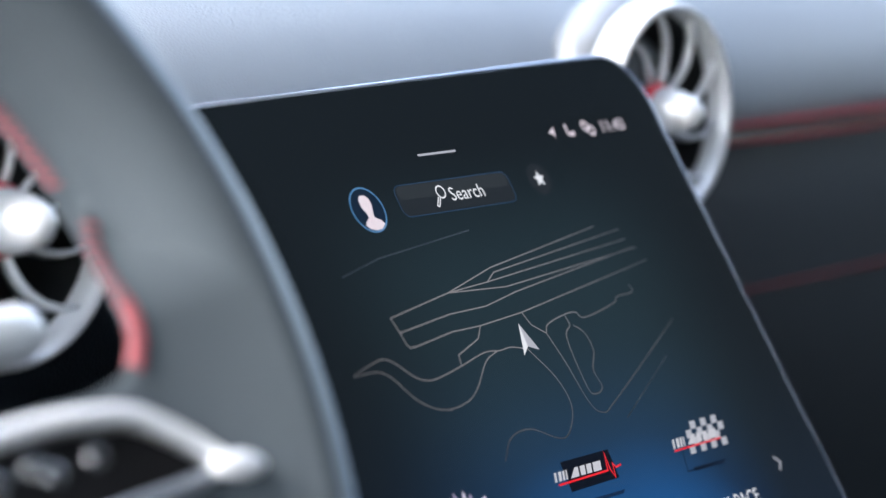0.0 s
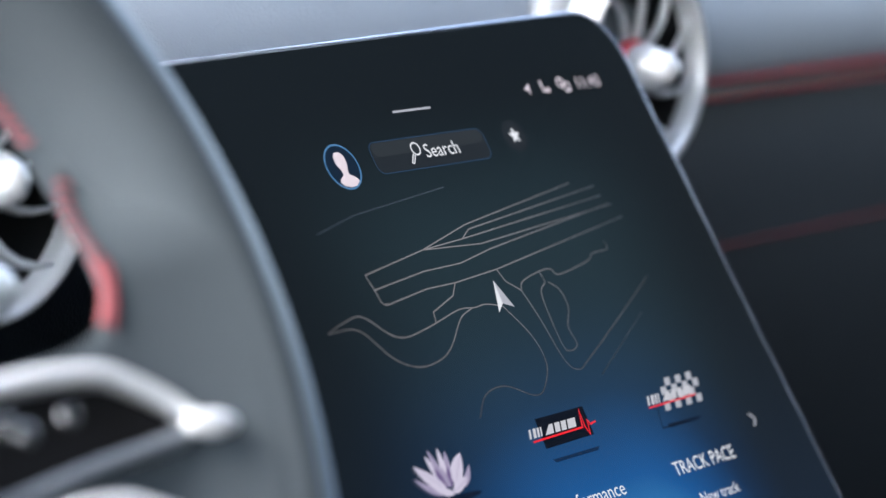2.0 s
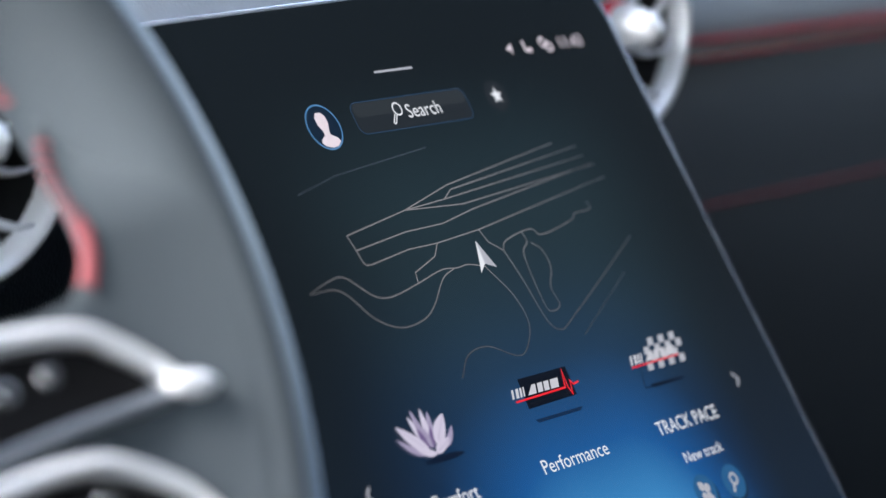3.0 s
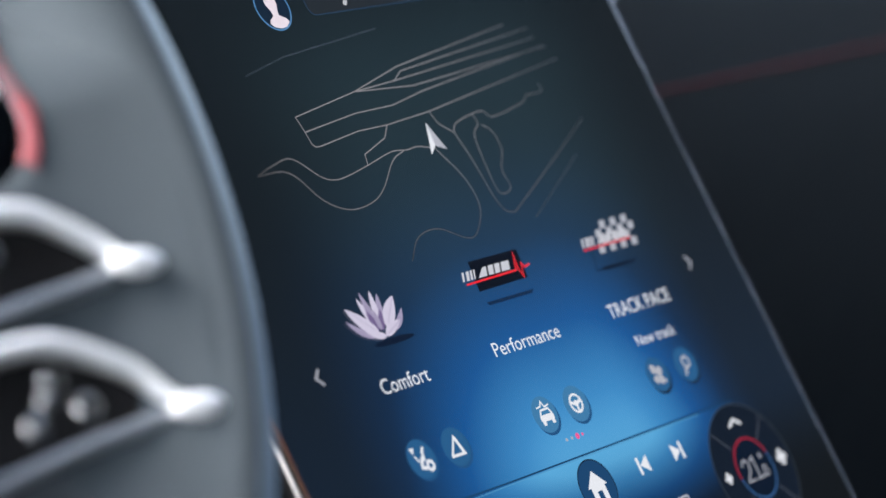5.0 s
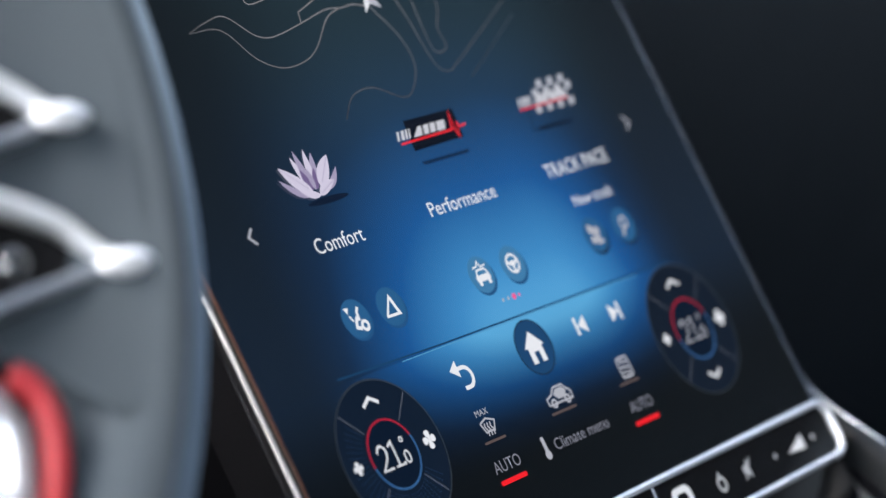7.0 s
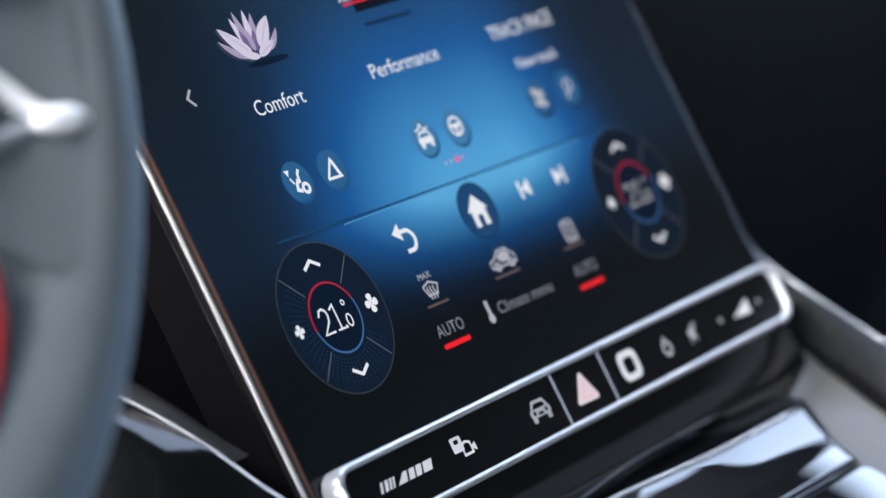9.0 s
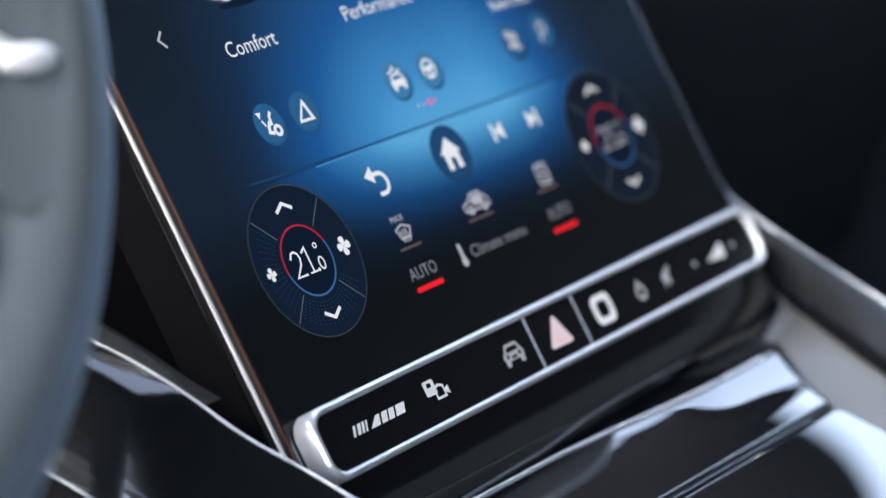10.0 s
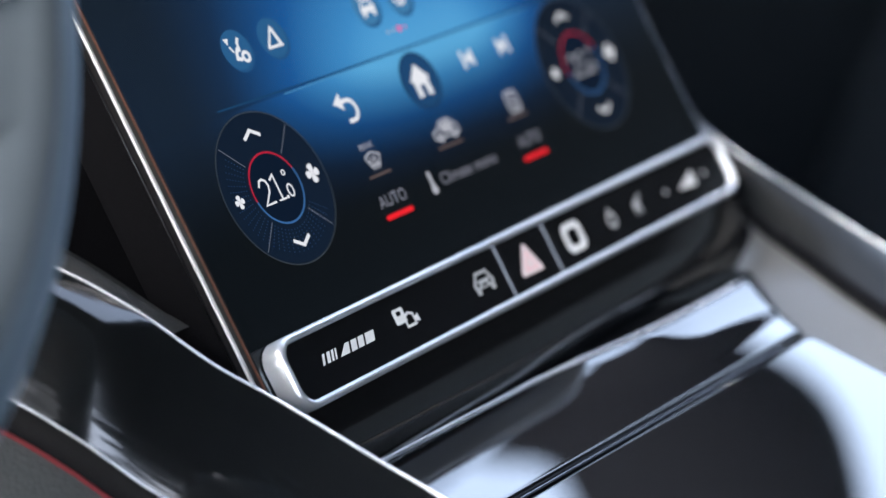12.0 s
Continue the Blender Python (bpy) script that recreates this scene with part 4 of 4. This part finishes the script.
part("upper_side_panel", bm, mat("dark_lacquer", (0.012, 0.013, 0.014), 0.28, spec=0.12, vary=0.3), console, "dark lacquered side panel", smooth=True)
bm = bmesh.new()
tube(bm, [tuple(p + np.array((0, 0, 0.0012))) for p in groove], 0.0024, 10)
part("panel_groove", bm, STACK_BLACK, console, "black groove", smooth=True)
for r, edge_line in ((0.0007, [(x, far_edge(x)[0] + 0.0011, far_edge(x)[1] - 0.0003) for x in np.linspace(-0.127, 0.089, 30)]), (0.0004, [(x, -0.0366, 0.0002) for x in np.linspace(-0.127, 0.072, 12)])):
    bm = bmesh.new()
    tube(bm, edge_line, r, 8)
    part("lid_edge", bm, SATIN if r > 0.0005 else DARK_CHROME, console, "thin silver strip between the lids", smooth=True)
bm = box(bmesh.new(), (-0.13, -0.42, -0.12), (0.09, 0.02, -0.0075), 0.002)
part("console_body", bm, BLACK_PLASTIC, console)


def side_rail(name, edge, out, label, low_leather):
    """A swept side of the console: silver edge, glossy flank, lower silver line; leather with a red seam below."""
    line = smooth_line(edge, 6)
    rail = thing(name, Matrix.Identity(4), label, "console trim")
    bm = bmesh.new()
    if low_leather:
        grid_skin(bm, [[(x + out * u * 0.030, y, z + w) for u, w in ((-0.40, -0.060), (-0.22, -0.016), (-0.08, -0.003), (0.0, -0.0002))] for x, y, z in line])
        part("inner_side", bm, MATTE_BLACK, rail, "matte black inner side", smooth=True)
        bm = bmesh.new()
        lip = [(p, min(max((p[1] + 0.004) / 0.030, 0), 1)) for p in line if p[1] > -0.006]
        grid_skin(bm, [[(x + u, y, z - 0.0014 + w * h) for u, w in ((0.0004, 0.0), (0.0020, 0.0026), (0.0045, 0.0038), (0.0070, 0.0036), (0.0090, -0.004))] for (x, y, z), h in lip])
        part("inner_lip", bm, LIP_LEATHER, rail, "grey leather lip beside the console", smooth=True)
    crisp = smooth_line([(0.0, 0.0), (0.06, -0.0012), (0.20, -0.0040), (0.45, -0.0095), (0.64, -0.0140), (0.76, -0.0181), (0.83, -0.0208), (0.88, -0.0230)], 3)
    broad = smooth_line([(0.0, 0.0), (0.10, -0.0002), (0.32, -0.0013), (0.48, -0.0052), (0.64, -0.0118), (0.76, -0.0172), (0.83, -0.0205), (0.88, -0.0230)], 3)
    bm = bmesh.new()
    rows = []
    for x, y, z in line:
        k = min(max((y + 0.012) / 0.014, 0), 1)
        k = k * k * (3 - 2 * k)
        rows.append([(x + out * 0.030 * (a[0] + (b[0] - a[0]) * k), y, z + a[1] + (b[1] - a[1]) * k) for a, b in zip(crisp, broad)])
    grid_skin(bm, rows)
    part("flank", bm, FLANK_BLACK, rail, "piano black flank", smooth=True)
    bm = bmesh.new()
    tube(bm, [(x, y, z + 0.0001) for x, y, z in line], 0.00038, 8)
    part("upper_edge", bm, SATIN, rail, "silver edge line", smooth=True)
    bm = bmesh.new()
    tube(bm, [(x + out * 0.0266, y, z - 0.0232) for x, y, z in line], 0.00035, 8)
    part("lower_edge", bm, SATIN, rail, "thin silver line", smooth=True)
    if low_leather:
        bm = bmesh.new()
        grid_skin(bm, [[(x + out * u, y, z + w) for u, w in ((0.0266, -0.0234), (0.0262, -0.0290), (0.0300, -0.0300))] for x, y, z in line])
        part("shadow_gap", bm, MATTE_BLACK, rail, smooth=True)
        bm = bmesh.new()
        grid_skin(bm, [[(x + out * u, y, z + w) for u, w in ((0.0298, -0.0298), (0.034, -0.0325), (0.050, -0.044), (0.075, -0.062), (0.085, -0.09), (0.09, -0.3))] for x, y, z in line])
        part("knee_pad", bm, KNEE_LEATHER, rail, "dark grey leather knee pad", smooth=True)
        bm = bmesh.new()
        tube(bm, [(x + out * 0.0304, y, z - 0.0299) for x, y, z in line], 0.0006, 6)
        part("seam", bm, SEAM_RED, rail, "red seam thread")
    return rail


side_rail("left_console_trim", [(-0.105, 0.085, 0.616), (-0.074, 0.045, 0.601), (-0.061, 0.021, 0.591), (-0.055, 0.001, 0.5815), (-0.049, -0.0160, 0.5700), (-0.045, -0.0335, 0.5624), (-0.045, -0.0629, 0.5530), (-0.045, -0.0796, 0.5478), (-0.046, -0.12, 0.534), (-0.05, -0.20, 0.507), (-0.05, -0.30, 0.473)], -1, "swept glossy black console side with silver edges", True)
side_rail("right_console_trim", RAIL_R, 1, "glossy black console side with a silver edge", False)

# dark centre stack behind the display's foot
stack = thing("centre_stack", Matrix.Identity(4), "black centre stack behind the touch display", "console")
bm = bmesh.new()
rows = []
for x in np.linspace(-0.052, 0.212, 12):
    rows.append([on_display(x, 0.13, 0.050), on_display(x, 0.05, 0.032), on_display(x, -0.03, 0.026), on_display(x, -0.075, 0.022), Vector((x, 0.02, 0.42))])
grid_skin(bm, rows)
part("front_cover", bm, STACK_BLACK, stack, smooth=True)
for s, x in ((-1, -0.052), (1, 0.212)):
    bm = bmesh.new()
    grid_skin(bm, [[on_display(x, z, y) + Vector((s * k * 0.02, k * 0.06, -k * 0.02)) for k in (0, 1, 2, 3)] for z, y in ((0.13, 0.050), (0.05, 0.032), (-0.03, 0.026), (-0.075, 0.022))])
    part("side_cover", bm, STACK_BLACK, stack, smooth=True)

# ---- steering wheel ----
WT = radians(27)
WHEEL = Matrix.Translation((-0.266, 0.0138, 0.730)) @ Matrix(((1, 0, 0), (0, math.sin(WT), -math.cos(WT)), (0, math.cos(WT), math.sin(WT)))).to_4x4()
wheel = thing("steering_wheel", WHEEL, "grey leather steering wheel with silver spokes and red stitching", "steering wheel")
RC, RA, RB = 0.1549, 0.0175, 0.0209


def rim_point(a, b, grow=0.0):
    """A point on the rim: a round the wheel, b round the rim's own section, from its outer side over the front."""
    r = RC + (RA + grow) * math.cos(b)
    return (r * math.cos(a), r * math.sin(a), (RB + grow) * math.sin(b))


bm = bmesh.new()
grid_skin(bm, [[rim_point(2 * math.pi * i / 160, 2 * math.pi * j / 36) for j in range(36)] for i in range(161)], closed=True)
bmesh.ops.remove_doubles(bm, verts=bm.verts, dist=1e-6)
part("rim", bm, RIM_LEATHER, wheel, "grey leather rim", smooth=True)
bm = bmesh.new()
a = 0.36
while a < 1.2:
    b0, b1 = 3.38, 3.66
    tube(bm, [rim_point(a, b0, 0.0), rim_point(a + 0.003, b0 + 0.1, 0.0009), rim_point(a + 0.012, b1 - 0.1, 0.0009), rim_point(a + 0.016, b1, 0.0)], 0.0005, 5)
    a += 0.021
part("rim_stitching", bm, RIM_THREAD, wheel, "red cross stitching")
# outer leather band that carries the painted bluish highlight
bm = bmesh.new()
grid_skin(bm, [[rim_point(2 * math.pi * i / 120, 0.62 + 0.86 * j / 8, 0.00012) for j in range(9)] for i in range(121)])
part("outer_band", bm, RIM_BAND, wheel, "smooth leather outer band of the rim with a painted bluish highlight", smooth=True)
bm = bmesh.new()
tube(bm, smooth_line([(0.0885, -0.0765, 0.0125), (0.0918, -0.0805, 0.0140), (0.0928, -0.0870, 0.0145), (0.0905, -0.0960, 0.014), (0.085, -0.1060, 0.013), (0.076, -0.117, 0.012)], 5), 0.0031, 10)
part("grip_inlay", bm, RED_LEATHER, wheel, "red stitched leather piping", smooth=True)
# leather web that carries the spokes
bm = bmesh.new()
inner_edge = smooth_line([(0.1350, 0.052), (0.1290, 0.040), (0.1228, 0.028), (0.1184, 0.017), (0.1165, 0.009), (0.1138, 0.0025), (0.1085, -0.0020), (0.1000, -0.0043), (0.0870, -0.0056), (0.020, -0.0075)], 4)
lower_edge = smooth_line([(0.020, -0.074), (0.075, -0.071), (0.094, -0.076), (0.110, -0.092)], 4)
web = [tuple(p) for p in inner_edge] + [tuple(p) for p in lower_edge] + [(0.151 * math.cos(radians(q)), 0.151 * math.sin(radians(q))) for q in range(-36, 20, 3)]
bm.faces.new([bm.verts.new((x, y, 0.0)) for x, y in web])
bm.normal_update()
bmesh.ops.triangulate(bm, faces=bm.faces[:])
for _ in range(2):
    bmesh.ops.subdivide_edges(bm, edges=bm.edges[:], cuts=2, use_grid_fill=True)


def web_height(x, y):
    """The thumb rest: level by the spokes, sinking into the rim's inner side above them."""
    up = min(max((y - 0.008) / 0.030, 0), 1)
    up = up * up * (3 - 2 * up)
    low_z, r_in = 0.0105 - 0.012 * up, 0.112 + 0.024 * up
    u = min(max((math.hypot(x, y) - r_in) / (0.151 - r_in), 0), 1)
    return low_z + (0.0203 - low_z) * u ** 1.5


for v in bm.verts:
    v.co.z = web_height(v.co.x, v.co.y)
for drop, spread in ((0.0010, 1.01), (0.0030, 1.05)):
    skirt = bmesh.ops.extrude_edge_only(bm, edges=[e for e in bm.edges if e.is_boundary])
    for v in skirt["geom"]:
        if isinstance(v, bmesh.types.BMVert):
            v.co = (v.co.x * spread, v.co.y, v.co.z - drop)
part("spoke_web", bm, RIM_LEATHER, wheel, "grey leather thumb rest between rim and spokes", smooth=True)
bm = bmesh.new()
for k in range(5, 22):
    p, q = inner_edge[k], inner_edge[k + 1]
    d = (q - p) / (np.linalg.norm(q - p) + 1e-9)
    side = np.array((-d[1], d[0]))
    for s0 in ((0.0, 0.5) if k > 12 else (0.0,)):
        c = p + (q - p) * s0
        a3 = [(*(c + side * w), web_height(*c) + h) for w, h in ((0.0000, -0.0007), (0.0006, 0.0011), (0.0022, 0.0016), (0.0034, 0.0010))]
        tube(bm, a3, 0.0005, 5)
part("web_stitching", bm, RIM_THREAD, wheel, "red stitching along the thumb rest")


def spoke(top, low, buttons, name):
    """A silver bow and a lower blade that meet at the rim, round a black key field."""
    z = 0.017
    sp = None
    top, low = smooth_line(top, 6), smooth_line(low, 6)
    bm = bmesh.new()
    n = len(top)
    lines = []
    for k, (x, y) in enumerate(top):
        w = 0.0031 - 0.0010 * k / n
        lines.append([(x, y + w, z - 0.004), (x, y + w * 0.7, z + 0.0010), (x, y, z + 0.0022), (x, y - w * 0.7, z + 0.0010), (x, y - w, z - 0.004)])
    grid_skin(bm, lines, closed=True, cap=True)
    sp = part(name, bm, BRIGHT_SILVER, wheel, "brushed silver spoke", smooth=True)
    bm = bmesh.new()
    lines = []
    for k, (x, y) in enumerate(low):
        w = 0.0016 + 0.0016 * (k / len(low)) ** 2
        lines.append([(x, y + w, z - 0.005), (x, y + w * 0.6, z - 0.001), (x, y - w * 0.6, z - 0.001), (x, y - w, z - 0.005)])
    grid_skin(bm, lines, closed=True, cap=True)
    part("lower_blade", bm, BLADE_SILVER, sp, "darker silver lower edge", smooth=True)
    tip = top[-1]
    bm = bmesh.new()
    bmesh.ops.create_uvsphere(bm, u_segments=16, v_segments=10, radius=1, matrix=Matrix.Translation((tip[0] - 0.0030, tip[1] + 0.0002, z + 0.0012)) @ Matrix.Rotation(radians(-8), 4, "Z") @ Matrix.Diagonal((0.0085, 0.0033, 0.0026, 1)))
    part("spoke_tip", bm, BRIGHT_SILVER, sp, smooth=True)
    bm = bmesh.new()
    m = len(low)
    pts = [*[(x, y, z - 0.0035) for x, y in top], *[(x, y, z - 0.0035) for x, y in low[::-1]]]
    f = bm.faces.new([bm.verts.new(p) for p in pts])
    r = bmesh.ops.extrude_face_region(bm, geom=[f])
    for v in r["geom"]:
        if isinstance(v, bmesh.types.BMVert):
            v.co.z -= 0.010
    bmesh.ops.triangulate(bm, faces=[q for q in bm.faces if len(q.verts) > 4])
    part("key_field", bm, MATTE_BLACK, sp, "black key field")
    for x, y, r in buttons:
        bm = bmesh.new()
        bmesh.ops.create_uvsphere(bm, u_segments=18, v_segments=10, radius=1, matrix=Matrix.Translation((x, y, z - 0.0032)) @ Matrix.Diagonal((r, r * 0.85, 0.0016, 1)))
        part("key", bm, BUTTON_METAL, sp, "round silver key", smooth=True)


spoke([(0.020, -0.0160), (0.045, -0.0126), (0.0624, -0.0108), (0.0805, -0.0100), (0.1000, -0.0116), (0.1100, -0.0160), (0.1180, -0.0213), (0.1235, -0.0258), (0.1285, -0.0284)], [(0.020, -0.0385), (0.055, -0.0350), (0.0893, -0.0310), (0.1122, -0.0294), (0.1215, -0.0282)], ((0.0718, -0.0180, 0.0034), (0.0765, -0.0205, 0.0032), (0.0897, -0.0187, 0.0032), (0.060, -0.0200, 0.0030)), "upper_spoke")
spoke([(0.020, -0.0480), (0.050, -0.0420), (0.0700, -0.0397), (0.0849, -0.0392), (0.0973, -0.0410), (0.1138, -0.0493), (0.1219, -0.0574), (0.1305, -0.0620)], [(0.020, -0.0700), (0.060, -0.0660), (0.0946, -0.0628), (0.1123, -0.0620), (0.1225, -0.0612)], ((0.1003, -0.0548, 0.0040), (0.0933, -0.0471, 0.0036), (0.0897, -0.0512, 0.0028), (0.0840, -0.0560, 0.0034)), "lower_spoke")
bm = bmesh.new()
bmesh.ops.create_uvsphere(bm, u_segments=40, v_segments=20, radius=1, matrix=Matrix.Translation((0, -0.035, 0.010)) @ Matrix.Diagonal((0.050, 0.060, 0.024, 1)))
part("hub_cover", bm, DARK_LEATHER, wheel, "black leather hub cover", smooth=True)
bm = bmesh.new()
ring_out = [(0.060, -0.0760), (0.076, -0.0745), (0.0850, -0.0775), (0.0880, -0.0850), (0.0865, -0.0950), (0.080, -0.106), (0.062, -0.110)]
ring_in = [(0.064, -0.0830), (0.073, -0.0815), (0.0785, -0.0830), (0.0805, -0.0880), (0.0785, -0.0945), (0.074, -0.100), (0.064, -0.102)]
a_line, b_line = smooth_line(ring_out, 4), smooth_line(ring_in, 4)
grid_skin(bm, [[(*p, 0.006), (*p, 0.012), (*((p + q) / 2), 0.0145), (*q, 0.012), (*q, 0.006)] for p, q in zip(a_line, b_line)])
base = part("base_spoke", bm, SATIN, wheel, "polished silver lower spoke", smooth=True)
bm = bmesh.new()
f = bm.faces.new([bm.verts.new((*q, 0.0085)) for q in b_line])
part("spoke_inlay", bm, GLOSS_BLACK, base, "black inlay")

# steering column with its switch ring, seen through the wheel
column = thing("steering_column", Matrix.Translation((-0.266, 0.0138, 0.730)) @ pose(0, 0, 0, -WT * 180 / math.pi), "black steering column shroud behind the wheel", "steering column")
bm = bmesh.new()
lathe(bm, [(0.0, 0.03), (0.050, 0.03), (0.056, 0.045), (0.060, 0.16)], 40)
part("shroud", bm, BLACK_PLASTIC, column, smooth=True)

# gear lever on the column's side, with a silver end
lever = thing("gear_lever", Matrix.Identity(4), "column gear lever with a silver barrel end", "gear lever")
bm = bmesh.new()
lines = []
for x, r in ((0.0, 0.0), (0.0, 0.0045), (-0.0015, 0.0064), (-0.004, 0.0070), (-0.030, 0.0072), (-0.034, 0.0060)):
    lines.append([(x, r * math.cos(2 * math.pi * k / 24), r * math.sin(2 * math.pi * k / 24)) for k in range(24)])
grid_skin(bm, lines, closed=True)
lever.matrix_basis = pose(-0.1330, 0.056, 0.7350, 0, 0, 8)
part("barrel_end", bm, BRIGHT_SILVER, lever, "silver barrel end", smooth=True)
bm = bmesh.new()
tube(bm, [(-0.032, 0, 0), (-0.06, 0, -0.002), (-0.10, -0.004, -0.008)], 0.0052, 14)
part("lever_arm", bm, BLACK_PLASTIC, lever, smooth=True)
